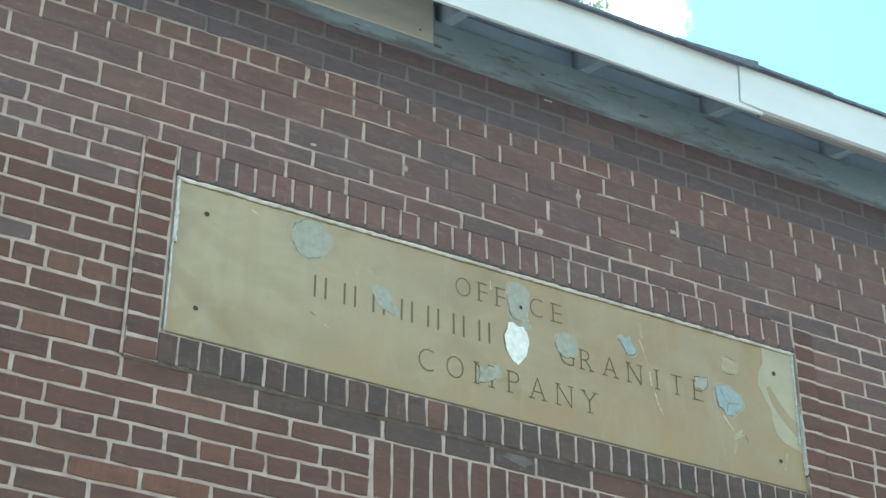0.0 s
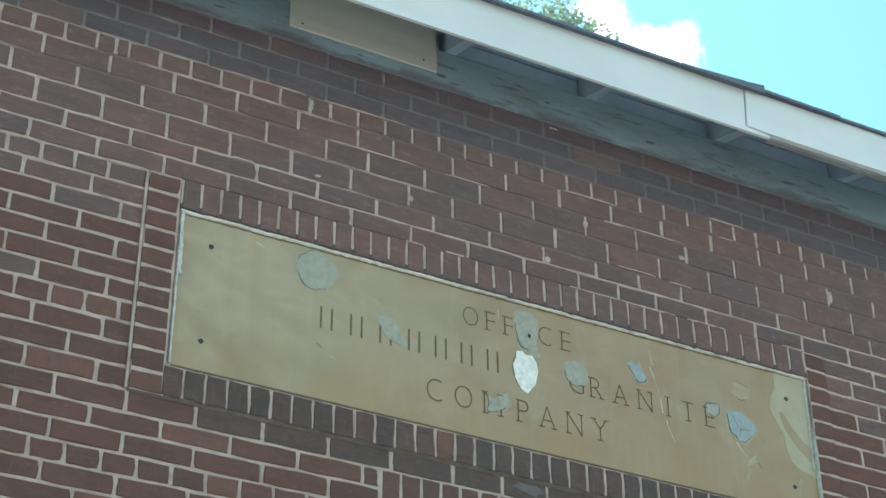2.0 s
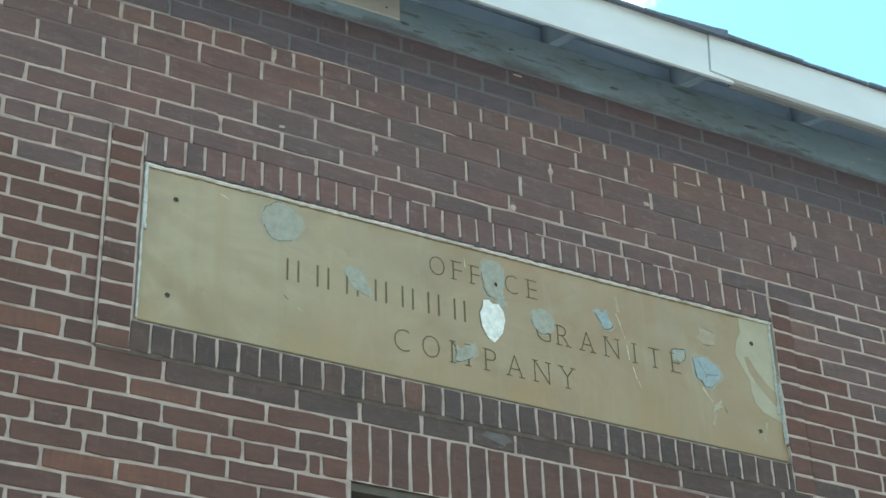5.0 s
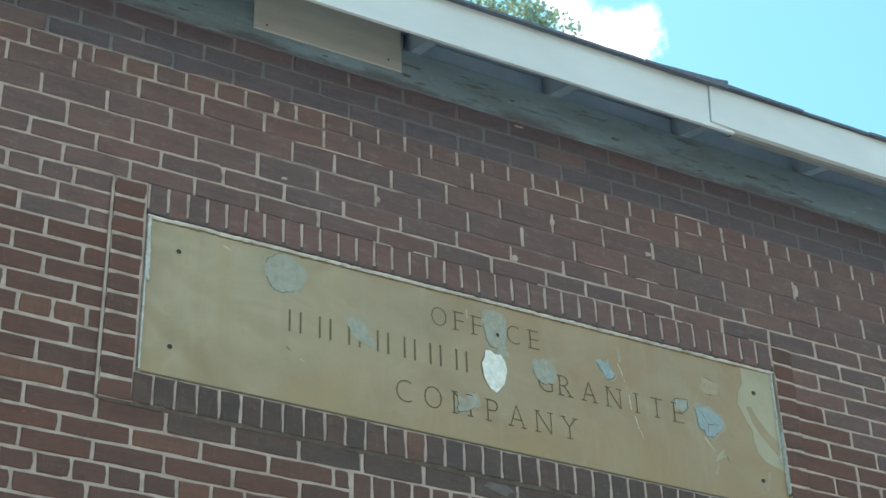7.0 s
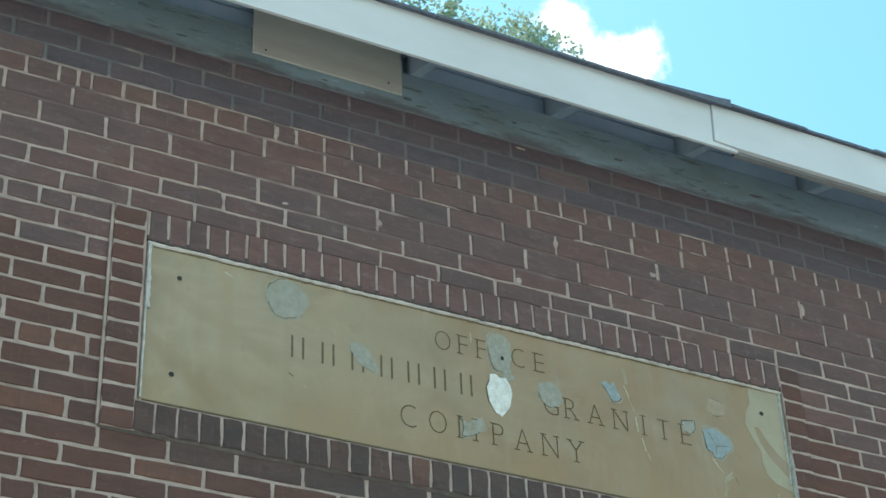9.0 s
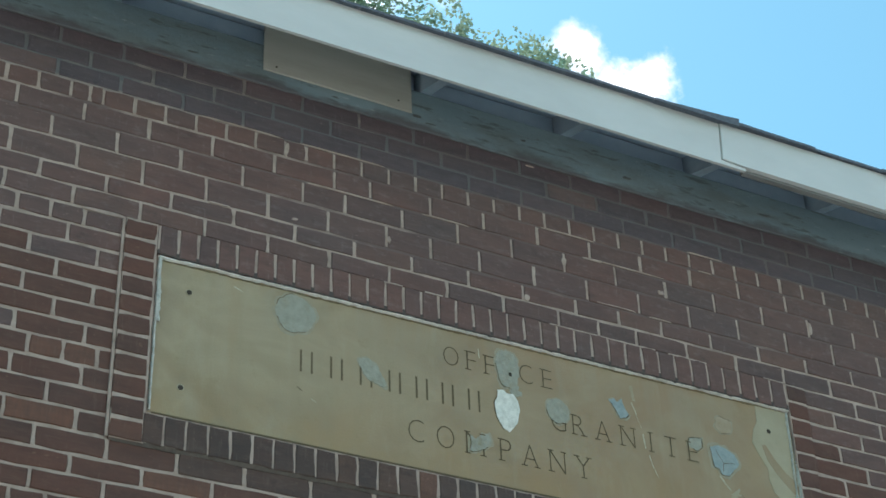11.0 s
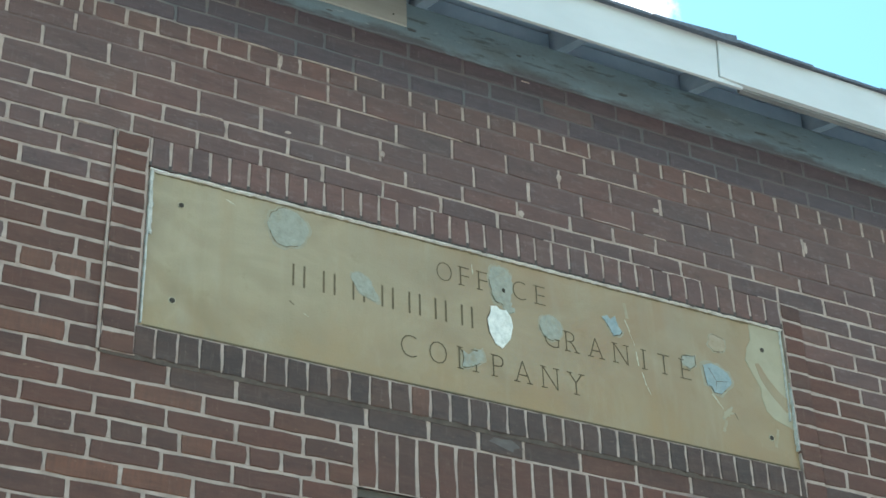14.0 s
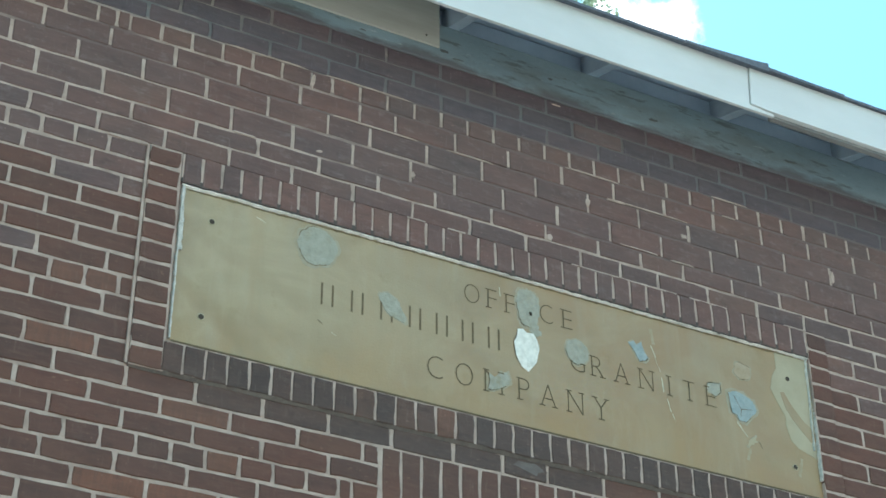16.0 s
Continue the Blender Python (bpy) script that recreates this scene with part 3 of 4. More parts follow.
# ---------------------------------------------------------------- head joints, joined
def head_joints(top, material):
    verts, faces = [], []
    for x, lo, hi in HEADS:
        if not (-1.5 < x < 4.2 and -1.6 < lo) or (lo > 0.60) != top:
            continue
        w = RNG.choice((0.0036, 0.0042, 0.0046, 0.005, 0.0064))
        y = -0.0010 + RNG.uniform(-0.0006, 0.0006)
        t = RNG.uniform(0.004, 0.010)
        s = RNG.uniform(-0.002, 0.002)
        b = len(verts)
        verts += [(x - w, y, lo + t + BASE), (x + w, y, lo + t + BASE), (x + w + s, y, hi - t + BASE), (x - w + s, y, hi - t + BASE),
                  (x - w, 0.02, lo + t + BASE), (x + w, 0.02, lo + t + BASE), (x + w + s, 0.02, hi - t + BASE), (x - w + s, 0.02, hi - t + BASE)]
        faces += [(b, b + 1, b + 2, b + 3), (b + 4, b + 5, b + 1, b), (b + 1, b + 5, b + 6, b + 2), (b + 2, b + 6, b + 7, b + 3), (b + 3, b + 7, b + 4, b)]
    ob = new("head_joints", quads_mesh("head_joints", verts, faces, material))
    ob.parent = wall
    tagged(ob, "pale upright mortar joints", kind="stuff")


head_joints(False, M_HEAD)
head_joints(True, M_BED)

# mortar smeared over brick faces, and overfull joints
def smear(x, z, rx, rz, seed, material=M_HEAD, label="pale mortar smear"):
    bm = bmesh.new()
    ring = []
    for i in range(12):
        a = 2 * math.pi * i / 12
        f = 1 + 0.55 * noise.noise((math.cos(a) * 2 + seed * 3.1, math.sin(a) * 2, seed))
        u, v = math.cos(a), math.sin(a)
        if rz < 0.006:
            u, v = math.copysign(abs(u) ** 0.6, u), math.copysign(abs(v) ** 0.35, v)
        ring.append((x + rx * (f if rz >= 0.006 else 1) * u, z + rz * (f if rz >= 0.006 else 0.75 * f) * v))
    lo = [bm.verts.new((px, -0.0012, pz + BASE)) for px, pz in ring]
    hi = [bm.verts.new((x + (px - x) * 0.8, -0.0046, z + (pz - z) * 0.8 + BASE)) for px, pz in ring]
    for i in range(12):
        bm.faces.new((lo[i], lo[(i + 1) % 12], hi[(i + 1) % 12], hi[i]))
    bm.faces.new(hi)
    part("mortar_smear", bm, material, wall, label)


for x, z, rx, rz in ((1.552, 0.420, 0.014, 0.017), (1.945, 0.398, 0.013, 0.009), (2.594, 0.417, 0.009, 0.030), (0.522, 0.574, 0.010, 0.032), (1.445, 0.797, 0.020, 0.004), (0.884, 0.318, 0.011, 0.014),
                     (1.395, 0.228, 0.012, 0.014), (0.30, 0.281, 0.040, 0.004), (1.67, 0.459, 0.040, 0.003), (2.15, 0.541, 0.030, 0.003), (-0.06, 0.139, 0.075, 0.007),
                     (1.58, 0.541, 0.11, 0.0035), (0.75, 0.459, 0.16, 0.0035), (1.10, 0.459, 0.09, 0.0035), (1.80, 0.463, 0.17, 0.003), (1.745, 0.287, 0.09, 0.003),
                     (2.16, 0.613, 0.08, 0.003), (0.72, 0.612, 0.16, 0.003), (0.36, 0.612, 0.15, 0.003), (1.93, 0.281, 0.05, 0.003), (0.555, 0.300, 0.012, 0.006), (2.36, 0.140, 0.05, 0.004)):
    smear(x, z, rx, rz, x * 5)
smear(1.280, -0.646, 0.066, 0.024, 4.4, M_DUSTY, "grey cement wash")

# ---------------------------------------------------------------- other walls, roof
SIDE, BACK = 0.985, 5.2
for name, b in (("wall_left", (X0, X0 + 0.22, 0.223, BACK - 0.223)), ("wall_right", (X1 - 0.22, X1, 0.223, BACK - 0.223)), ("wall_back", (X0, X1, BACK - 0.22, BACK))):
    bm = bmesh.new()
    box(bm, *b, FLOOR, SIDE)
    other = thing(name, "plain dark red-brown brick wall", "wall", kind="structure")
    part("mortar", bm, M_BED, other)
    turn = {"wall_left": -90, "wall_right": 90, "wall_back": 180}[name]
    face = {"wall_left": (X0, BACK - 0.223), "wall_right": (X1, 0.223), "wall_back": (X1, BACK)}[name]
    span = X1 - X0 if name == "wall_back" else BACK - 0.446
    put = pose(face[0], face[1], 0, 0, 0, turn)
    verts, faces = [], []
    for row, (hi, lo) in enumerate(zip(LINES, LINES[1:])):
        x = -0.103 * (row % 2)
        while x < span:
            l, r = max(x, 0.0), min(x + 0.207, span)
            if r - l > 0.04:
                vs, fs = brick_shape(RNG, r - l - 0.0105, hi - lo - 0.0105, 0.03)
                n0 = len(verts)
                verts += [tuple(put @ Vector(((l + r) / 2 + vx, vy, (lo + hi) / 2 + vz + BASE))) for vx, vy, vz in vs]
                faces += [tuple(n0 + i for i in f) for f in fs]
            x += 0.207
    ob = new("bricks", quads_mesh("bricks", verts, faces, M_BRICKS))
    ob.parent = other
    tagged(ob, "dark red-brown bricks", kind="stuff")
bm = bmesh.new()
box(bm, X0 + 0.22, X1 - 0.22, 0.223, BACK - 0.223, -0.1, 0.0)
tagged(part("ceiling", bm, M_PLASTER), "plain plaster ceiling", "ceiling", kind="structure")
bm = bmesh.new()
box(bm, X0 + 0.22, X1 - 0.22, 0.223, BACK - 0.223, -BASE + 0.35, -BASE + 0.5)
tagged(part("floor", bm, M_WOOD), "plain wooden floor", "floor", kind="structure")

PITCH = 0.37


def under(y):
    """Underside of the rafters over depth y."""
    return 0.984 + PITCH * y


def slope_box(bm, x0, x1, y0, y1, lift, thick):
    v = []
    for up in (0, thick):
        for y in (y0, y1):
            for x in (x0, x1):
                v.append(bm.verts.new((x, y, under(y) + lift + up + BASE)))
    for q in ((0, 1, 3, 2), (4, 6, 7, 5), (0, 4, 5, 1), (1, 5, 7, 3), (3, 7, 6, 2), (2, 6, 4, 0)):
        bm.faces.new([v[m] for m in q])


RIDGE = BACK / 2
bm = bmesh.new()
slope_box(bm, X0 - 0.3, X1 + 0.3, -0.295, RIDGE, 0.092, 0.013)
deck = part("roof_deck", bm, M_DECK)
tagged(deck, "dark painted roof boards over open rafters", "roof deck", kind="structure")
bm = bmesh.new()
v = [bm.verts.new((x, y, z + BASE)) for x in (X0 - 0.3, X1 + 0.3) for y, z in ((RIDGE + 0.003, under(RIDGE) + 0.095), (BACK + 0.3, under(-0.3) + 0.095), (BACK + 0.3, under(-0.3) + 0.13), (RIDGE + 0.003, under(RIDGE) + 0.13))]
for q in ((0, 1, 2, 3), (7, 6, 5, 4), (0, 4, 5, 1), (1, 5, 6, 2), (2, 6, 7, 3), (3, 7, 4, 0)):
    bm.faces.new([v[m] for m in q])
tagged(part("roof_back", bm, M_SHINGLE), "dark shingled rear roof slope", "roof", kind="structure")
for name, x0, x1 in (("gable_left", X0, X0 + 0.2), ("gable_right", X1 - 0.2, X1)):
    bm = bmesh.new()
    v = [bm.verts.new((x, y, z + BASE)) for x in (x0, x1) for y, z in ((0.02, 0.99), (BACK - 0.02, 0.99), (RIDGE, under(RIDGE) + 0.08))]
    for q in ((0, 1, 2), (5, 4, 3), (0, 3, 4, 1), (1, 4, 5, 2), (2, 5, 3, 0)):
        bm.faces.new([v[m] for m in q])
    tagged(part(name, bm, M_BRICKS), "plain brick gable", "gable", kind="structure")

# shingles: a thin dark mat with a ragged drip edge and one lifted tab
roof = thing("roof_front", "dark asphalt shingle roof with a ragged lower edge", "roof", kind="structure")
rng = random.Random(3)
x = X0 - 0.33
tabs = []
while x < X1 + 0.33:
    tabs.append(x)
    x += rng.uniform(0.27, 0.33)
tabs = [t for t in tabs if not 1.78 < t < 2.17] + [1.78, 2.138]
tabs.sort()
for a, b in zip(tabs, tabs[1:]):
    lifted = abs(a - 1.78) < 0.01
    bm = bmesh.new()
    drop = rng.uniform(-0.006, 0.006)
    cols = []
    m = 6
    for i in range(m + 1):
        xx = a + (b - a - 0.003) * i / m
        up = 0.024 * (i / m) ** 1.5 if lifted else 0.002 * rng.random()
        ring = []
        for y, extra in ((-0.332 + drop + rng.uniform(-0.002, 0.002), 1.0), (-0.2, 0.4), (0.1, 0.0)):
            for t in (0.0, 0.010):
                ring.append(bm.verts.new((xx, y, under(y) + (0.107 if a < 2.0 else 0.113) + t + (up * extra if t else 0.0) + BASE)))
        cols.append(ring)
    for p, q in zip(cols, cols[1:]):
        for s, e in ((0, 1), (1, 3), (3, 5), (5, 4), (4, 2), (2, 0)):
            bm.faces.new((p[s], q[s], q[e], p[e]))
    for c in (cols[0], cols[-1]):
        bm.faces.new((c[0], c[1], c[3], c[2]))
        bm.faces.new((c[2], c[3], c[5], c[4]))
    part("shingle", bm, M_SHINGLE, roof)
for k in range(18):
    bm = bmesh.new()
    y = 0.08 + k * 0.142
    slope_box(bm, X0 - 0.33, X1 + 0.33, y, min(y + 0.16, RIDGE + 0.02), 0.116 + 0.004 * (k % 2), 0.012)
    part("shingle_course", bm, M_SHINGLE, roof)

# rafters
RX = [1.60 + 0.565 * k for k in range(-8, 8)]
for x in RX:
    bm = bmesh.new()
    slope_box(bm, x - 0.02, x + 0.02, 0.03 if 0.4 < x < 0.5 else -0.268, RIDGE - 0.03, 0.0, 0.092)     # one tail is sawn off behind the plywood
    tagged(part("rafter", bm, M_RAFTER), "grey-painted wooden rafter tail under the eave", "rafter", group="rafters under the eave")
# blocking between the rafters
for a, b in zip(RX, RX[1:]):
    bm = bmesh.new()
    box(bm, a + 0.023, b - 0.023, 0.03, 0.05, 0.988, 1.082)
    tagged(part("blocking_board", bm, M_DECK), "dark blocking board between rafters above the wall", "board", group="blocking between rafters")

# frieze board in lengths
for a, b in ((X0, -0.9), (-0.897, 3.42), (3.423, X1)):
    bm = bmesh.new()
    count = int((b - a) / 0.008)
    rows = []
    for i in range(count + 1):
        xx = a + (b - a) * i / count
        low = 0.812 + 0.006 * noise.noise((xx * 2.1, 4.0, 0)) + 0.005 * noise.noise((xx * 19, 9.0, 0)) + 0.0035 * noise.noise((xx * 61, 3.0, 0))
        rows.append([bm.verts.new((xx, y, z + BASE)) for y, z in ((-0.0045, low), (-0.009, low + 0.004), (-0.010, 0.980), (-0.0045, 0.980))])
    for p, q in zip(rows, rows[1:]):
        for u in range(4):
            bm.faces.new((p[u], q[u], q[(u + 1) % 4], p[(u + 1) % 4]))
    bm.faces.new(rows[0])
    bm.faces.new(rows[-1])
    tagged(part("frieze_board", bm, M_FRIEZE), "blue-green painted frieze board with peeling dirty paint", "board", group="frieze boards")

# dark flakes where the paint has come away
def flake(name, x, z, rx, rz, seed, y, material, label, parent):
    bm = bmesh.new()
    ring = []
    for i in range(14):
        a = 2 * math.pi * i / 14
        f = 1 + 0.5 * noise.noise((math.cos(a) * 2 + seed, math.sin(a) * 2, seed * 1.7))
        ring.append((x + rx * f * math.cos(a), z + rz * f * math.sin(a) + 0.3 * rx * math.cos(a) * 0.2))
    lo = [bm.verts.new((px, y, pz + BASE)) for px, pz in ring]
    hi = [bm.verts.new((x + (px - x) * 0.8, y - 0.0015, z + (pz - z) * 0.8 + BASE)) for px, pz in ring]
    for i in range(14):
        bm.faces.new((lo[i], lo[(i + 1) % 14], hi[(i + 1) % 14], hi[i]))
    bm.faces.new(hi)
    part(name, bm, material, parent, label)


FRIEZE = [o for o in scene.objects if o.name.startswith("frieze_board") and abs(o.data.vertices[0].co.x + 0.897) < 0.01][0]
for x, z, rx, rz, seed in ((0.997, 0.868, 0.018, 0.007, 1), (1.052, 0.850, 0.022, 0.003, 2), (1.85, 0.868, 0.022, 0.006, 3), (2.46, 0.885, 0.03, 0.006, 4), (0.69, 0.845, 0.012, 0.003, 5), (2.22, 0.84, 0.016, 0.004, 6), (0.18, 0.86, 0.02, 0.004, 7), (1.42, 0.90, 0.012, 0.004, 8)):
    flake("paint_flake", x, z, rx, rz, seed, -0.0098, M_FLAKE, "dark bare patch in the paint", FRIEZE)

# plywood covers nailed over frieze and bay
for a, b, z in ((0.427, 0.977, 0.871), (-1.4, -0.236, 0.925)):
    cover = thing("plywood_cover", "tan plywood board nailed over the frieze under the eave" if a > 0 else "dull grey board nailed over the frieze under the eave", "board")
    bm = bmesh.new()
    box(bm, a, b, -0.019, -0.0105, z, under(-0.019) - 0.004 + 0.09)
    soften(bm, 0.0015)
    panel = part("panel", bm, M_PLY if a > 0 else M_GREYBOARD, cover)
    for xx, zz in ((a + 0.045, z + 0.022), (b - 0.052, z + 0.034)):
        bm = bmesh.new()
        bmesh.ops.create_cone(bm, cap_ends=True, segments=8, radius1=0.004, radius2=0.003, depth=0.003, matrix=pose(xx, -0.0200, zz + BASE, 90, 0, 0))
        part("nail", bm, M_DARK, panel, "dark nail head")

# fascia: an old sub-board and two lengths of white cover board with a lapped joint
FB = 0.797
fascia = thing("fascia", "white painted fascia boards with a lapped joint", "fascia")
bm = bmesh.new()
box(bm, X0 - 0.3, 2.1585, -0.292, -0.272, FB + 0.03, FB + 0.18)
box(bm, 2.1585, X1 + 0.3, -0.2935, -0.272, FB - 0.002, FB + 0.0015)
box(bm, 2.1585, X1 + 0.3, -0.292, -0.272, FB + 0.0015, FB + 0.18)
part("sub_board", bm, M_WOOD, fascia, "bare grey backing board")
bm = bmesh.new()
prof = ((X0 - 0.3, FB), (2.158, FB - 0.005), (2.158, FB + 0.006), (2.056, FB + 0.014), (2.066, FB + 0.182), (X0 - 0.3, FB + 0.190))
f = [bm.verts.new((x, -0.305, z + BASE)) for x, z in prof]
g = [bm.verts.new((x, -0.2935, z + BASE)) for x, z in prof]
bm.faces.new(f)
bm.faces.new(g[::-1])
for i in range(6):
    bm.faces.new((f[i], g[i], g[(i + 1) % 6], f[(i + 1) % 6]))
part("cover_board", bm, M_FASCIA, fascia)
bm = bmesh.new()
prof = ((2.059, FB + 0.015), (2.159, FB + 0.009), (X1 + 0.3, FB + 0.002), (X1 + 0.3, FB + 0.190), (2.069, FB + 0.182))
f = [bm.verts.new((x, -0.312, z + BASE)) for x, z in prof]
g = [bm.verts.new((x, -0.2935, z + BASE)) for x, z in prof]
bm.faces.new(f)
bm.faces.new(g[::-1])
for i in range(5):
    bm.faces.new((f[i], g[i], g[(i + 1) % 5], f[(i + 1) % 5]))
soften(bm, 0.002)
part("cover_board", bm, M_FASCIA, fascia)

# ---------------------------------------------------------------- window below the sign
window = thing("window_1", "dark teal painted window under a brown steel lintel", "window", kind="structure")
bm = bmesh.new()
box(bm, OPEN_L - 0.004 + 0.008, OPEN_R - 0.004, 0.010, 0.20, OPEN_T - 0.026, OPEN_T - 0.002)
part("lintel", bm, M_STEEL, window, "brown painted steel lintel")
for name, b in (("head", (OPEN_L + 0.004, OPEN_R - 0.004, 0.055, 0.15, OPEN_T - 0.085, OPEN_T - 0.028)), ("sill", (OPEN_L + 0.004, OPEN_R - 0.004, 0.03, 0.17, OPEN_B + 0.004, OPEN_B + 0.06)),
                ("jamb", (OPEN_L + 0.004, OPEN_L + 0.06, 0.055, 0.15, OPEN_B + 0.063, OPEN_T - 0.078)), ("jamb", (OPEN_R - 0.06, OPEN_R - 0.004, 0.055, 0.15, OPEN_B + 0.063, OPEN_T - 0.078)),
                ("meeting_rail", (OPEN_L + 0.063, OPEN_R - 0.063, 0.08, 0.13, -1.92, -1.87))):
    bm = bmesh.new()
    box(bm, *b)
    soften(bm, 0.004)
    part(name, bm, M_TEAL, window)
bm = bmesh.new()
box(bm, OPEN_L + 0.03, OPEN_R - 0.03, 0.047, 0.053, OPEN_T - 0.035, OPEN_T - 0.029)
part("drip_strip", bm, M_DRIP, window, "dull grey-green caulked edge")
for lo, hi in ((OPEN_B + 0.065, -1.923), (-1.867, OPEN_T - 0.08)):
    bm = bmesh.new()
    box(bm, OPEN_L + 0.065, OPEN_R - 0.065, 0.10, 0.105, lo, hi)
    part("pane", bm, M_GLASS, window)

# ---------------------------------------------------------------- the sign
PL, PR, PB, PT = 0.114, 2.446, -0.506, 0.037
sign = thing("stone_sign", "tan stone name slab with engraved dark letters and patched holes", "sign")
bm = bmesh.new()
box(bm, PL, PR, 0.0, 0.06, PB, PT)
soften(bm, 0.004, 2)
part("slab", bm, M_STONE, sign)


def outline_part(name, points, y, thick, material, label, parent):
    """A thin raised patch with a rounded rim."""
    bm = bmesh.new()
    cx = sum(p[0] for p in points) / len(points)
    cz = sum(p[1] for p in points) / len(points)
    rings = []
    for dy, s in ((0.0, 1.0), (-thick * 0.7, 0.995), (-thick, 0.93), (-thick * 1.05, 0.5)):
        rings.append([bm.verts.new((cx + (px - cx) * s, y + dy, cz + (pz - cz) * s + BASE)) for px, pz in points])
    n = len(points)
    for a, b in zip(rings, rings[1:]):
        for i in range(n):
            bm.faces.new((a[i], a[(i + 1) % n], b[(i + 1) % n], b[i]))
    bm.faces.new(rings[-1])
    return part(name, bm, material, parent, label)


def blob(cx, cz, rx, rz, seed, ragged=0.10, turn=0.0, count=40):
    """An uneven round outline."""
    out = []
    c, s = math.cos(turn), math.sin(turn)
    for i in range(count):
        a = 2 * math.pi * i / count
        f = 1 + ragged * 2.2 * noise.noise((math.cos(a) * 1.3 + seed * 7.1, math.sin(a) * 1.3, seed)) + ragged * 0.9 * noise.noise((math.cos(a) * 5, math.sin(a) * 5 + seed, seed * 3.3))
        u, v = rx * f * math.cos(a), rz * f * math.sin(a)
        out.append((cx + c * u - s * v, cz + s * u + c * v))
    return out


# engraved letters
SERIF = {"F": ((0.12, 0), (0.12, 1)), "E": ((0.08, 0), (0.08, 1)), "R": ((0.12, 0), (0.9, 0), (0.1, 1)), "A": ((0.08, 0), (0.92, 0)), "N": ((0.08, 0), (0.08, 1), (0.92, 1)), "I": ((0.5, 0), (0.5, 1)),
         "T": ((0.5, 0),), "P": ((0.12, 0), (0.1, 1)), "Y": ((0.5, 0), (0.08, 1), (0.92, 1)), "M": ((0.08, 0), (0.92, 0), (0.08, 1), (0.92, 1)), "C": (), "O": (), "G": ((0.85, 0.4),)}
SURFACE = -0.0012


def letter(ch, x, z, high, wide):
    cu = bpy.data.curves.new("letter", "FONT")
    cu.body = ch
    cu.offset = -0.026
    cu.resolution_u = 3
    tmp = new("letter_shape", cu)
    me = bpy.data.meshes.new_from_object(tmp.evaluated_get(bpy.context.evaluated_depsgraph_get()))
    bpy.data.objects.remove(tmp)
    co = np.array([v.co[:] for v in me.vertices])
    lo, hi = co.min(0), co.max(0)
    bm = bmesh.new()
    bm.from_mesh(me)
    for v in bm.verts:
        u, w = (v.co.x - lo[0]) / (hi[0] - lo[0]), (v.co.y - lo[1]) / (hi[1] - lo[1])
        v.co = (x + (u - 0.5) * wide, SURFACE, z + (w - 0.5) * high + BASE)
    for u, w in SERIF[ch]:
        sx, sz = x + (u - 0.5) * wide, z + (w - 0.5) * high + (0.0015 if w < 0.5 else -0.0015)
        q = [bm.verts.new((sx + a, SURFACE - 0.0004, sz + b + BASE)) for a, b in ((-0.011, -0.0018), (0.011, -0.0018), (0.011, 0.0018), (-0.011, 0.0018))]
        bm.faces.new(q)
    bmesh.ops.recalc_face_normals(bm, faces=bm.faces)
    part("letter", bm, M_LETTER, sign, "dark engraved letter")


LINES_OF_TEXT = (("OFFICE", (1.099, 1.172, 1.238, 1.306, 1.371, 1.451), -0.074, 0.070), ("GRANITE", (1.482, 1.557, 1.648, 1.744, 1.833, 1.912, 1.999), -0.222, 0.074),
                 ("COMPANY", (0.968, 1.069, 1.172, 1.280, 1.368, 1.467, 1.562), -0.374, 0.078))
WIDTHS = {"O": 0.92, "F": 0.56, "I": 0.08, "C": 0.8, "E": 0.6, "G": 0.85, "R": 0.72, "A": 0.82, "N": 0.84, "T": 0.74, "M": 0.95, "P": 0.6, "Y": 0.8}
for word, xs, z, high in LINES_OF_TEXT:
    for ch, x in zip(word, xs):
        letter(ch, x, z, high, high * WIDTHS[ch] * 0.86)
# the name is kept as plain upright bars
for x in (0.602, 0.702, 0.801, 0.899, 0.992, 1.083, 1.176):
    bm = bmesh.new()
    for dx in (-0.018, 0.018):
        box(bm, x + dx - 0.003, x + dx + 0.003, SURFACE, SURFACE + 0.001, -0.256, -0.180)
    part("bar", bm, M_LETTER, sign, "dark engraved bar")

def rim_crack(points, centre, seed, patch):
    """Dark hairlines where the filler has shrunk from the stone."""
    r = random.Random(seed)
    n = len(points)
    for first in (r.randrange(n), int(n * 0.55) + r.randrange(8)):
        bm = bmesh.new()
        rows = []
        for i in range(r.randint(9, 18)):
            px, pz = points[(first + i) % n]
            w = 0.0016 * (0.5 + r.random())
            d = Vector((px - centre[0], pz - centre[1])).normalized()
            rows.append([bm.verts.new((px + d.x * o, -0.0021, pz + d.y * o + BASE)) for o in (-w * 0.3, w)])
        for a, b in zip(rows, rows[1:]):
            bm.faces.new((a[0], a[1], b[1], b[0]))
        part("crack", bm, M_LETTER, patch, "dark hairline crack")


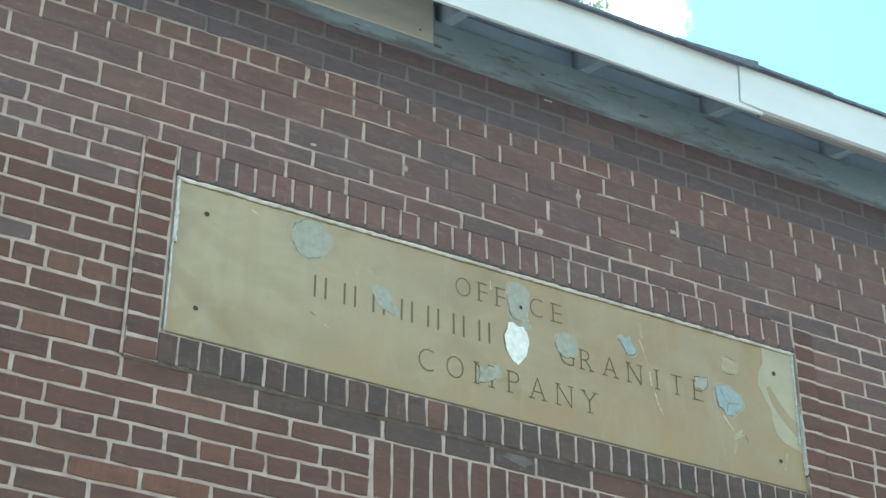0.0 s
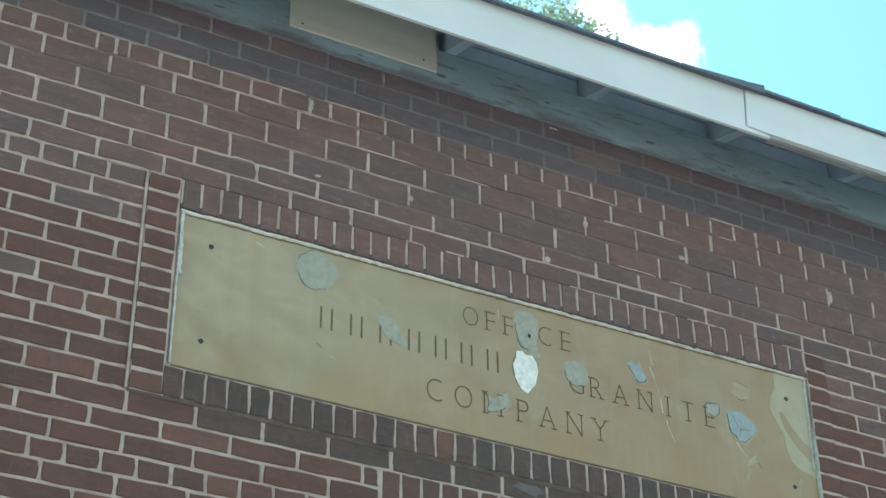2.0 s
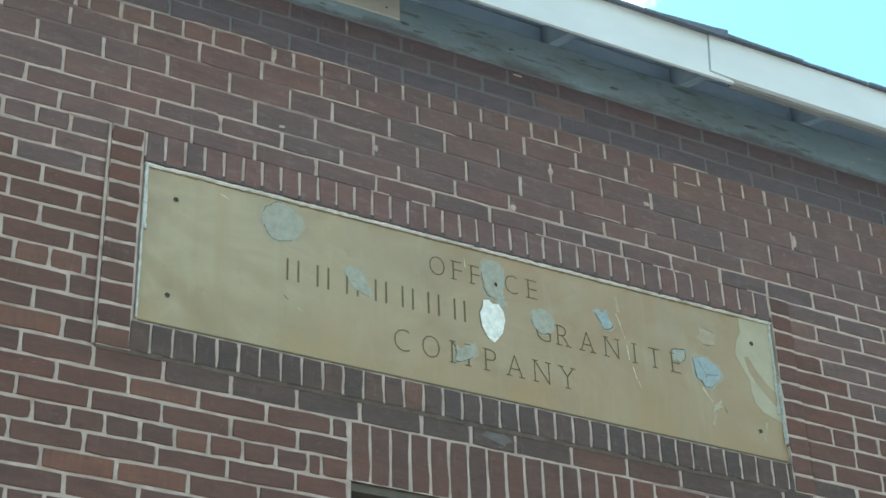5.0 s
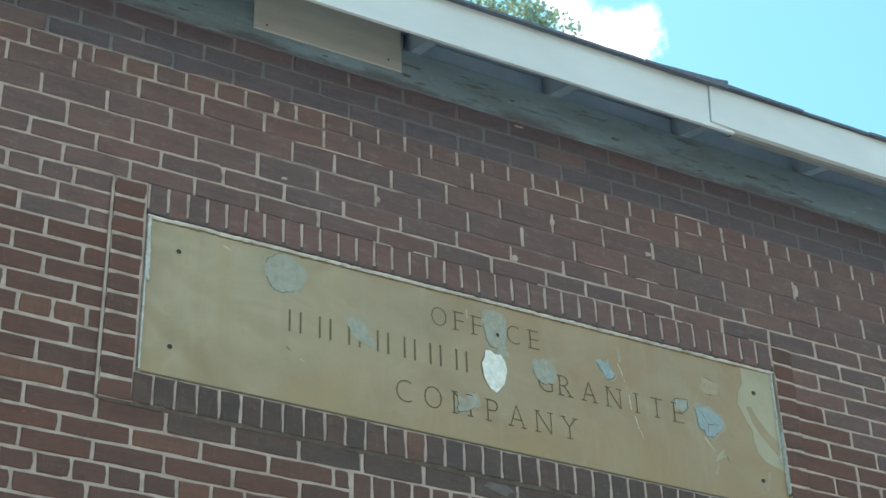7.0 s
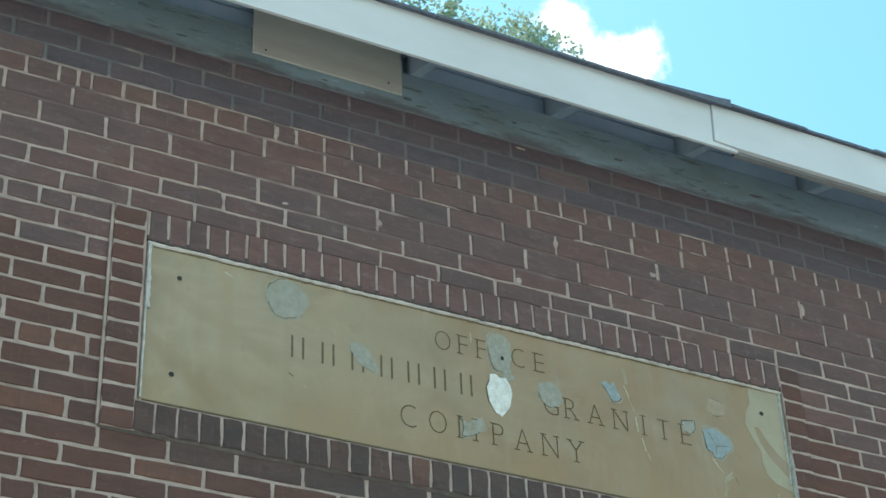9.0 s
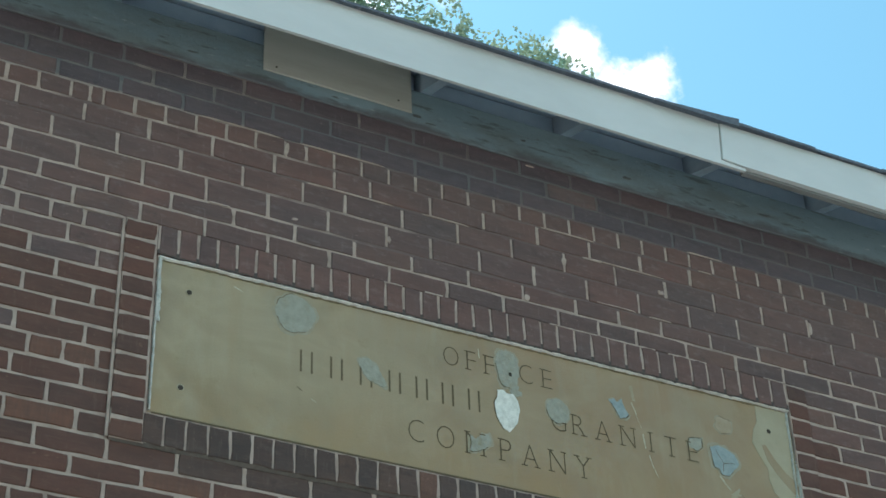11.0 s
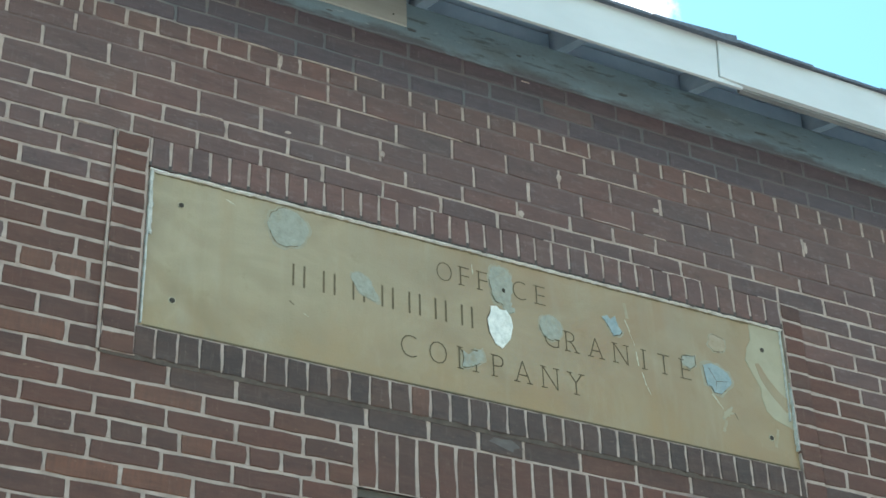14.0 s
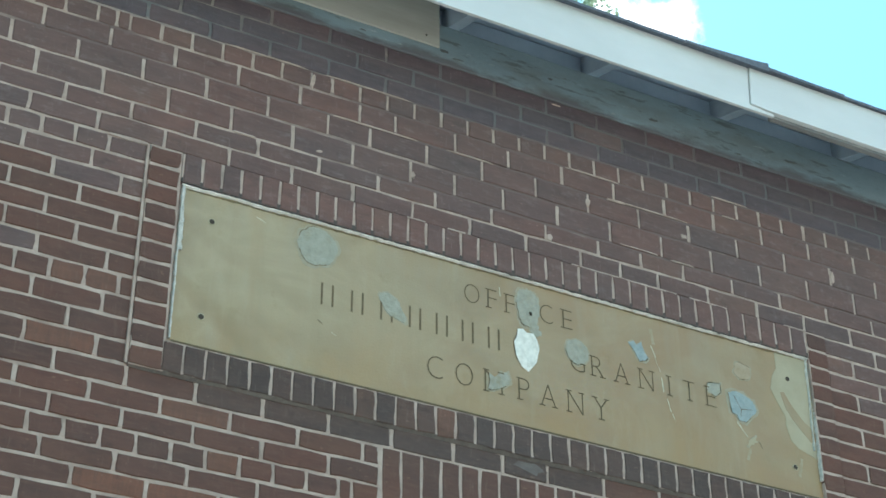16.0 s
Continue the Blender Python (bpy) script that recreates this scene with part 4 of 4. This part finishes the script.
# filler patches over old holes
PATCHES = ((0.565, -0.055, 0.065, 0.066, 1, 0.085, 0.0, M_FILL, "round grey filler patch"), (0.820, -0.200, 0.030, 0.056, 2, 0.10, 0.75, M_FILL, "oval grey filler patch"),
           (1.305, -0.070, 0.043, 0.072, 3, 0.10, 0.1, M_FILL, "oval grey filler patch"), 
           (1.482, -0.186, 0.041, 0.046, 5, 0.04, 0.0, M_FILL, "round grey filler patch"), 
           
           (2.138, -0.090, 0.034, 0.032, 10, 0.10, 0.2, M_STAIN, "pale scuffed filler"),
           (2.15, -0.352, 0.022, 0.014, 11, 0.3, 0.6, M_PALE, "pale chipped scar"), (1.330, -0.150, 0.022, 0.020, 12, 0.25, 0.2, M_FILL, "small grey smear"))
for cx, cz, rx, rz, seed, ragged, turn, mat, label in PATCHES:
    pts = blob(cx, cz, rx, rz, seed, ragged, turn, 64)
    outline_part("wash", blob(cx, cz, rx * 1.13, rz * 1.12, seed, ragged * 1.5, turn, 64), -0.0001, 0.0003, M_HALO, "thin smear of filler round a patch", sign)
    patch = outline_part("patch", pts, -0.0004, 0.0012, mat, label, sign)
    if rx > 0.03:
        rim_crack(pts, (cx, cz), seed, patch)


def roughen(points, seed, amount=0.002, steps=4):
    """A hand-cut outline with a broken edge."""
    out = []
    for i, (p, q) in enumerate(zip(points, points[1:] + points[:1])):
        for t in range(steps):
            f = t / steps
            x, z = p[0] + (q[0] - p[0]) * f, p[1] + (q[1] - p[1]) * f
            out.append((x + amount * noise.noise((i * 3.7 + f * 5, seed, 0)), z + amount * noise.noise((i * 3.7 + f * 5, seed, 8))))
    return out


for pts, mat, thick, label in (
        (((2.070, -0.186), (2.106, -0.174), (2.133, -0.180), (2.169, -0.198), (2.184, -0.228), (2.172, -0.246), (2.133, -0.285), (2.106, -0.285), (2.097, -0.264), (2.079, -0.261)), M_BLUE, 0.0016, "blue-grey filler patch with cracks"),
        (((1.989, -0.171), (2.040, -0.162), (2.040, -0.195), (2.019, -0.216), (1.995, -0.207), (1.983, -0.195)), M_FILL, 0.0010, "small grey filler patch"),
        (((1.683, -0.096), (1.704, -0.084), (1.713, -0.099), (1.734, -0.081), (1.740, -0.114), (1.758, -0.135), (1.749, -0.147), (1.722, -0.159), (1.707, -0.129)), M_BLUE, 0.0016, "ragged blue-grey filler smear"),
        (((1.263, -0.159), (1.284, -0.153), (1.296, -0.165), (1.320, -0.162), (1.335, -0.183), (1.341, -0.216), (1.329, -0.267), (1.299, -0.306), (1.275, -0.294), (1.254, -0.258), (1.248, -0.210), (1.260, -0.183)), M_WHITE, 0.0022, "white oval filler patch"),
        (((1.155, -0.345), (1.176, -0.357), (1.197, -0.336), (1.221, -0.330), (1.233, -0.354), (1.227, -0.369), (1.203, -0.387), (1.176, -0.402), (1.152, -0.405), (1.158, -0.372)), M_FILL, 0.0010, "ragged pale filler smear")):
    pts = roughen(list(pts), len(pts), 0.0010 if mat is M_WHITE else 0.0042)
    mid = (sum(p[0] for p in pts) / len(pts), sum(p[1] for p in pts) / len(pts))
    if mat is not M_WHITE:
        outline_part("wash", roughen([(mid[0] + (x - mid[0]) * 1.2, mid[1] + (z - mid[1]) * 1.18) for x, z in pts], len(pts) + 0.5, 0.006, 1), -0.0001, 0.0003, M_HALO, "thin smear of filler round a patch", sign)
    patch = outline_part("patch", pts, -0.0004, thick, mat, label, sign)
    rim_crack(pts, (sum(p[0] for p in pts) / len(pts), sum(p[1] for p in pts) / len(pts)), len(pts), patch)
    if mat is M_BLUE and len(pts) == 40:
        cracked = patch
# hairlines across the blue patch
for x0, z0, x1, z1 in ((2.092, -0.195, 2.118, -0.240), (2.118, -0.240, 2.165, -0.232), (2.118, -0.240, 2.112, -0.275)):
    d = Vector((x1 - x0, z1 - z0)).normalized() * 0.0014
    bm = bmesh.new()
    bm.faces.new([bm.verts.new((px, -0.0024, pz + BASE)) for px, pz in ((x0 - d.y, z0 + d.x), (x0 + d.y, z0 - d.x), (x1 + d.y * 0.4, z1 - d.x * 0.4), (x1 - d.y * 0.4, z1 + d.x * 0.4))])
    part("crack", bm, M_LETTER, cracked, "dark hairline crack")
# open joint under the slab
bm = bmesh.new()
box(bm, PL + 0.012, PR - 0.03, -0.0016, -0.0002, -0.5064, -0.5010)
part("open_joint", bm, M_LETTER, sign, "dark open joint")
# pale scar across the end of the slab
outline_part("scar", [(2.285, 0.028), (2.44, 0.022), (2.44, -0.37), (2.40, -0.352), (2.345, -0.335), (2.315, -0.309), (2.300, -0.255), (2.304, -0.226), (2.275, -0.175), (2.252, -0.128), (2.262, -0.08), (2.285, -0.04)],
             -0.0002, 0.0016, M_PALE, "pale peeled stone face", sign)
# a tan vein left standing in the scar
outline_part("vein", [(2.290, -0.132), (2.306, -0.127), (2.335, -0.175), (2.376, -0.221), (2.412, -0.248), (2.430, -0.290), (2.400, -0.300), (2.362, -0.262), (2.330, -0.226), (2.306, -0.190)], -0.0016, 0.0010, M_STONE, "tan stone vein", sign)
# fixing holes and a small drill hole
outline_part("drill_hole", blob(1.313, -0.092, 0.005, 0.008, 5.5, 0.2, 0, 14), -0.0030, 0.0008, M_DARK, "small dark hole", sign)
for x, z in ((0.219, -0.072), (0.209, -0.404), (2.329, -0.071), (2.319, -0.409)):
    rim = outline_part("ring", blob(x, z, 0.0115, 0.0115, x, 0.06, 0, 16), -0.0004, 0.0016, M_PALE, "pale worn rim", sign)
    outline_part("fixing_hole", blob(x, z, 0.0085, 0.0085, x * 3, 0.05, 0, 16), -0.0022, 0.0012, M_DARK, "dark fixing hole", rim)


def ragged_strip(name, p, q, w0, w1, seed, material, label, y=-0.002, thick=0.008, rag=0.5):
    """A hand-laid bead between two points, of uneven width."""
    bm = bmesh.new()
    d = Vector((q[0] - p[0], q[1] - p[1]))
    length = d.length
    d.normalize()
    nrm = Vector((-d.y, d.x))
    count = max(6, int(length / 0.006))
    rows = []
    for i in range(count + 1):
        t = length * i / count
        a = w0 * (1 + 0.9 * noise.noise((t * 9, seed, 0)) + rag * noise.noise((t * 52, seed, 5)) + 0.5 * noise.noise((t * 130, seed, 31)))
        a = max(a, w0 * 0.15)
        b = w1 * (1 + 0.9 * noise.noise((t * 9, seed, 9)) + (rag + 0.1) * noise.noise((t * 38, seed, 13)) + 0.4 * noise.noise((t * 120, seed, 37)))
        b = max(b, w1 * 0.15)
        wob = 0.0015 * noise.noise((t * 14, seed, 21))
        row = []
        for off, dy in ((-a, 0.0), (-a * 0.5, -thick), (b * 0.5, -thick * 0.85), (b, 0.0)):
            row.append(bm.verts.new((p[0] + d.x * t + nrm.x * (off + wob), y + dy, p[1] + d.y * t + nrm.y * (off + wob) + BASE)))
        rows.append(row)
    for r, s in zip(rows, rows[1:]):
        for i in range(3):
            bm.faces.new((r[i], s[i], s[i + 1], r[i + 1]))
    for r in (rows[0], rows[-1]):
        bm.faces.new(r)
    return part(name, bm, material, sign, label)


ragged_strip("caulk", (PL, PT - 0.010), (PR - 0.02, PT - 0.007), 0.0035, 0.0060, 1, M_CAULK, "pale caulk bead", -0.002, 0.010, 1.0)
# dark strip painting the shadow line below the top caulk bead
ragged_strip("bead_shadow", (PL + 0.02, PT - 0.0165), (PR - 0.03, PT - 0.0135), 0.0024, 0.0018, 8, M_LETTER, "painted shadow line under the caulk", -0.0004, 0.0012, 1.3)
ragged_strip("caulk", (PL + 0.004, PB + 0.005), (PL + 0.006, PT - 0.008), 0.0035, 0.005, 2, M_SIDECAULK, "pale caulk bead", -0.002, 0.010, 0.7)
ragged_strip("caulk", (PL + 0.012, -0.20), (PL + 0.009, PT - 0.01), 0.006, 0.0045, 3, M_SIDECAULK, "pale caulk bead")
ragged_strip("caulk", (PR - 0.012, PT - 0.006), (PR - 0.026, -0.44), 0.005, 0.007, 4, M_SIDECAULK, "pale caulk bead", -0.002, 0.012, 0.9)
ragged_strip("caulk", (PR - 0.030, PT - 0.01), (PR - 0.040, -0.33), 0.003, 0.003, 5, M_SIDECAULK, "pale caulk bead")

# soft pale rubs and scratches, broken and uneven
for i, (x0, z0, x1, z1, w) in enumerate(((2.125, -0.425, 2.145, -0.380, 0.005), (2.335, -0.44, 2.352, -0.370, 0.006), (1.775, -0.02, 1.782, -0.078, 0.006))):
    ragged_strip("rub", (x0, z0), (x1, z1), w, w, 90 + i, M_RUB, "pale rubbed streak", -0.0001, 0.0004, 0.9)
for i, (x0, z0, x1, z1, w) in enumerate(((1.772, -0.085, 1.788, -0.128, 0.0026), (1.786, -0.130, 1.803, -0.176, 0.0014), (1.806, -0.198, 1.811, -0.250, 0.0024), (1.822, -0.272, 1.836, -0.318, 0.0022), (1.838, -0.322, 1.850, -0.350, 0.0014),
                                         (2.097, -0.290, 2.118, -0.318, 0.0034), (2.118, -0.318, 2.136, -0.338, 0.0018), (0.62, -0.345, 0.636, -0.352, 0.0016),
                                         (1.20, -0.02, 1.203, -0.055, 0.0014), (0.36, -0.01, 0.39, -0.022, 0.0020))):
    ragged_strip("scratch", (x0, z0), (x1, z1), w, w * 0.8, 40 + i, M_SCUFF, "pale scratch", -0.0001, 0.0006, 0.9)
for i, (x0, z0, x1, z1, w) in enumerate(((0.574, -0.312, 0.590, -0.322, 0.0020), (2.180, -0.345, 2.192, -0.368, 0.0014))):
    ragged_strip("scratch", (x0, z0), (x1, z1), w, w * 0.8, 70 + i, M_LETTER, "thin brown scratch", -0.0001, 0.0006, 0.9)

# ---------------------------------------------------------------- wire knob beside the window
def lathe(bm, profile, at, sides=20):
    """A turned body round an upright axis."""
    rings = [[bm.verts.new((at[0] + r * math.cos(2 * math.pi * k / sides), at[1] + r * math.sin(2 * math.pi * k / sides), at[2] + z)) for k in range(sides)] for r, z in profile]
    for u, w in zip(rings, rings[1:]):
        for k in range(sides):
            bm.faces.new((u[k], u[(k + 1) % sides], w[(k + 1) % sides], w[k]))
    bm.faces.new(rings[0])
    bm.faces.new(rings[-1])


insulator = thing("insulator_knob", "small white glazed ceramic wire knob on the brick wall", "insulator")
bm = bmesh.new()
lathe(bm, ((0.012, -0.066), (0.016, -0.060), (0.0165, -0.044), (0.011, -0.038), (0.011, -0.030), (0.0165, -0.024), (0.0155, -0.014), (0.010, -0.009), (0.0095, -0.003), (0.006, 0.0)), (2.714, -0.030, BASE - 0.597))
part("knob", bm, M_CERAMIC, insulator)
bm = bmesh.new()
bmesh.ops.create_cone(bm, cap_ends=True, segments=10, radius1=0.004, radius2=0.004, depth=0.05, matrix=pose(2.711, -0.005, BASE - 0.631, 90, 0, 0))
part("bracket_pin", bm, M_STEEL, insulator, "rusty iron pin")

# ---------------------------------------------------------------- tree behind the building
tree = thing("tree", "tall leafy broadleaf tree standing behind the building", "tree")
TX, TY = 4.4, 9.2


def limb(bm, points, r0, r1, sides=8):
    rings = []
    for i, p in enumerate(points):
        r = r0 + (r1 - r0) * i / (len(points) - 1)
        nxt = points[min(i + 1, len(points) - 1)]
        prv = points[max(i - 1, 0)]
        d = (Vector(nxt) - Vector(prv)).normalized()
        a = d.orthogonal().normalized()
        b = d.cross(a)
        rings.append([bm.verts.new(Vector(p) + (a * math.cos(2 * math.pi * s / sides) + b * math.sin(2 * math.pi * s / sides)) * r) for s in range(sides)])
    for u, w in zip(rings, rings[1:]):
        for s in range(sides):
            bm.faces.new((u[s], u[(s + 1) % sides], w[(s + 1) % sides], w[s]))
    bm.faces.new(rings[-1])


bm = bmesh.new()
limb(bm, [(TX, TY, -0.1), (TX + 0.1, TY, 2.5), (TX - 0.05, TY - 0.1, 5.5), (TX + 0.1, TY - 0.2, 9.0), (TX - 0.3, TY - 0.3, 13.0)], 0.34, 0.07, 12)
part("trunk", bm, M_BARK, tree)
CLUMPS = ((6.86, 8.0, 9.22, 0.34), (6.50, 8.1, 9.28, 0.40), (6.20, 8.2, 9.08, 0.52), (5.75, 8.1, 9.05, 0.45), (5.45, 8.0, 9.35, 0.35), (4.75, 8.1, 9.75, 0.42), (4.35, 8.2, 9.60, 0.50), (4.45, 8.3, 10.2, 0.5),
          (3.75, 8.4, 9.9, 0.65), (3.2, 8.2, 9.35, 0.60), (2.6, 8.5, 9.9, 0.9), (3.6, 8.8, 10.9, 0.9), (1.8, 8.6, 9.3, 0.9), (6.3, 8.6, 8.3, 0.9), (5.2, 8.6, 8.3, 1.0), (4.0, 8.8, 8.4, 1.1), (2.7, 8.9, 8.0, 1.1), (5.6, 9.5, 7.4, 1.2),
          (4.2, 10.2, 8.8, 1.3), (3.0, 10.2, 7.6, 1.2), (4.4, 9.0, 6.8, 1.2))
rng = random.Random(11)
for cx, cy, cz, r in CLUMPS:
    bm = bmesh.new()
    z0 = min(cz + BASE - 1.5, 11.5) - rng.uniform(0.5, 2.0)
    f = (z0 - 5.5) / 7.5
    start = (TX - 0.3 * f, TY - 0.25 * f, z0)
    mid = tuple((a + b) / 2 + rng.uniform(-0.2, 0.2) for a, b in zip(start, (cx, cy, cz + BASE)))
    limb(bm, [start, mid, (cx, cy, cz + BASE - 0.1)], 0.06, 0.012, 6)
    part("limb", bm, M_BARK, tree)


def crown():
    verts, faces = [], []
    for cx, cy, cz, r in CLUMPS:
        for _ in range(int(210 * (r / 0.5) ** 2)):
            d = Vector((rng.gauss(0, 1), rng.gauss(0, 1), rng.gauss(0, 1))).normalized()
            s = Vector((cx, cy, cz + BASE)) + d * r * (rng.random() ** 0.45) * (1 + 0.45 * noise.noise(d * 2.2 + Vector((cx, cy, cz))))
            out = (d + Vector((rng.uniform(-.6, .6), rng.uniform(-.6, .6), rng.uniform(-.3, .7)))).normalized()
            for _ in range(rng.randint(7, 11)):
                p = s + out * rng.uniform(0, 0.11) + Vector((rng.gauss(0, .03), rng.gauss(0, .03), rng.gauss(0, .03)))
                ax = (out * 0.5 + Vector((rng.gauss(0, .6), rng.gauss(0, .6), rng.gauss(-.25, .4)))).normalized()
                sd = ax.cross(Vector((rng.gauss(0, .5), rng.gauss(0, .5), 1))).normalized()
                ln, wd = rng.uniform(0.042, 0.070), rng.uniform(0.014, 0.022)
                nr = ax.cross(sd) * wd * 0.35
                b = len(verts)
                verts.extend(tuple(v) for v in (p, p + ax * ln * 0.45 + sd * wd + nr, p + ax * ln, p + ax * ln * 0.45 - sd * wd + nr))
                faces.extend(((b, b + 1, b + 2), (b, b + 2, b + 3)))
    ob = new("crown", quads_mesh("crown", verts, faces, M_LEAF))
    ob.parent = tree
    tagged(ob, "sunlit green leaves in ragged sprays")


crown()

# ---------------------------------------------------------------- bricks: soldier course, sign surround, wall
soldier = thing("soldier_course", "upright dark brown bricks over the window", "brick course", kind="structure")
bm = bmesh.new()
box(bm, 0.788, 1.783, -0.0008, 0.0085, -0.876, -0.688)
part("mortar", bm, M_HEAD, soldier, "pale mortar")
x = 0.792
while x < 1.775:
    lay_piece(soldier, "soldier", x + 0.0327, 0.0, -0.781, 0.0578, 0.186, 0.10)
    x += 0.0654

surround = thing("sign_surround", "projecting frame of dark bricks laid on edge", "brick frame", kind="structure")
PROUD = -0.015
bm = bmesh.new()
box(bm, 0.006, 0.106, PROUD + 0.0005, 0.0085, -0.615, 0.136)
box(bm, 2.424, 2.505, PROUD + 0.0005, 0.0085, -0.615, 0.136)
box(bm, 0.108, 2.422, PROUD + 0.0005, -0.001, 0.034, 0.134)
box(bm, 0.108, 2.422, PROUD + 0.0005, -0.001, -0.612, -0.520)
box(bm, -0.0040, 0.0045, PROUD + 0.005, -0.0015, -0.612, 0.136)
part("mortar", bm, M_HEAD, surround, "pale mortar")
x = 0.0965
while x < 2.40:
    w = min(0.0667 if x < 1.09 else 0.0660 if x < 1.8 else 0.0640, 2.424 - x)
    lay_piece(surround, "red" if 0.95 < x < 0.98 else "smoked", x + w / 2, PROUD, -0.566, w - 0.0080, 0.094, 0.05)
    x += w
x = 0.110
while x < 2.40:
    w = min(0.06295 if x < 1.47 else 0.0661, 2.424 - x)
    lay_piece(surround, "rowlock", x + w / 2, PROUD, 0.084, w - 0.0075, 0.104, 0.05)
    x += w
for hi, lo in zip(LINES[10:22], LINES[11:23]):
    if lo < -0.62:
        break
    lay_piece(surround, "column_header", 0.0530, PROUD, (hi + lo) / 2 - 0.006, 0.096, hi - lo - 0.0105, 0.05)
    if hi < 0.15:
        lay_piece(surround, "column_header", 2.4665, PROUD, (hi + lo) / 2 - 0.006, 0.082, hi - lo - 0.0105, 0.05)

# a dark strip in the foot of the upper joints, thin bed joints over some of its bricks, and a mortar fillet under the
# lower row
def long_bead(name, x0, x1, z0, z1, y0, y1, seed, material, label, rag=0.0025):
    """A rough strip along x whose two edges, high and low, stand at different depths."""
    bm = bmesh.new()
    count = max(4, int((x1 - x0) / 0.007))
    rows = []
    for i in range(count + 1):
        x = x0 + (x1 - x0) * i / count
        lo = z0 + rag * noise.noise((x * 31, seed, 0)) + rag * 0.6 * noise.noise((x * 95, seed, 4))
        hi = z1 + rag * noise.noise((x * 27, seed, 7)) + rag * 0.6 * noise.noise((x * 88, seed, 9))
        rows.append([bm.verts.new((x, y, z + BASE)) for y, z in ((y0, lo), (y1, hi), (max(y0, y1) + 0.004, hi), (max(y0, y1) + 0.004, lo))])
    for p, q in zip(rows, rows[1:]):
        for u in range(4):
            bm.faces.new((p[u], q[u], q[(u + 1) % 4], p[(u + 1) % 4]))
    bm.faces.new(rows[0])
    bm.faces.new(rows[-1])
    part(name, bm, material, surround, label)


long_bead("joint_strip", 0.108, 2.422, 0.030, 0.047, PROUD - 0.0012, PROUD - 0.0012, 3.0, M_JOINT_DARK, "dark strip in the joints above the caulk", 0.005)
for x0, x1 in ((0.86, 0.925), (1.006, 1.07), (1.468, 1.882), (1.935, 2.09), (2.33, 2.42)):
    long_bead("bed_joint", x0, x1, 0.1335, 0.1385, PROUD - 0.0032, PROUD - 0.0032, x0 * 9, M_HEAD, "thin pale bed joint", 0.0018)
long_bead("mortar_fillet", 0.006, 2.50, -0.6200, -0.6115, -0.0032, PROUD - 0.0006, 5.0, M_FILLET, "grey-brown mortar fillet", 0.003)

near = sorted((b for b in BRICKS if -0.45 < b[0] and b[1] < 3.05 and b[2] > -1.02), key=lambda b: (b[0] - 1.0) ** 2 + (b[2] - 0.1) ** 2)[:300]
chosen = set(near)
REDDER = ((0.30, -0.848), (-0.09, -0.366), (-0.19, -0.366), (-0.1, -0.98), (0.10, -0.98), (-0.16, -0.58), (0.16, -0.715))     # bricks burnt redder than the rest


def brick_tone(l, r, lo, hi):
    """Tone with haze painted in: brown low, greyer above, bluish under the frieze."""
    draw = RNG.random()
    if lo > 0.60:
        return "hazed"
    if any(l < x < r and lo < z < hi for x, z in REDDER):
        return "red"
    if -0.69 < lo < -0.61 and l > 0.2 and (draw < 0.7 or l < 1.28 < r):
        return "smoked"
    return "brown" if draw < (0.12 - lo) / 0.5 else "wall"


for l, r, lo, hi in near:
    lay_piece(wall, brick_tone(l, r, lo, hi), (l + r) / 2, RNG.uniform(-0.0015, 0.0015), (lo + hi) / 2, r - l - 0.0095, hi - lo - 2 * bed(lo), 0.03)
FIELDS = {"wall": ("dark red-brown bricks", M_BRICKS), "brown": ("brown-red bricks", M_BROWNS), "hazed": ("slate-brown bricks under the frieze with haze painted in", M_HAZEDS)}
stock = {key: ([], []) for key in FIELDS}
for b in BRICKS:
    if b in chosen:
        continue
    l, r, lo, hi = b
    zone = brick_tone(l, r, lo, hi)
    verts, faces = stock[zone if zone in stock else "brown"]
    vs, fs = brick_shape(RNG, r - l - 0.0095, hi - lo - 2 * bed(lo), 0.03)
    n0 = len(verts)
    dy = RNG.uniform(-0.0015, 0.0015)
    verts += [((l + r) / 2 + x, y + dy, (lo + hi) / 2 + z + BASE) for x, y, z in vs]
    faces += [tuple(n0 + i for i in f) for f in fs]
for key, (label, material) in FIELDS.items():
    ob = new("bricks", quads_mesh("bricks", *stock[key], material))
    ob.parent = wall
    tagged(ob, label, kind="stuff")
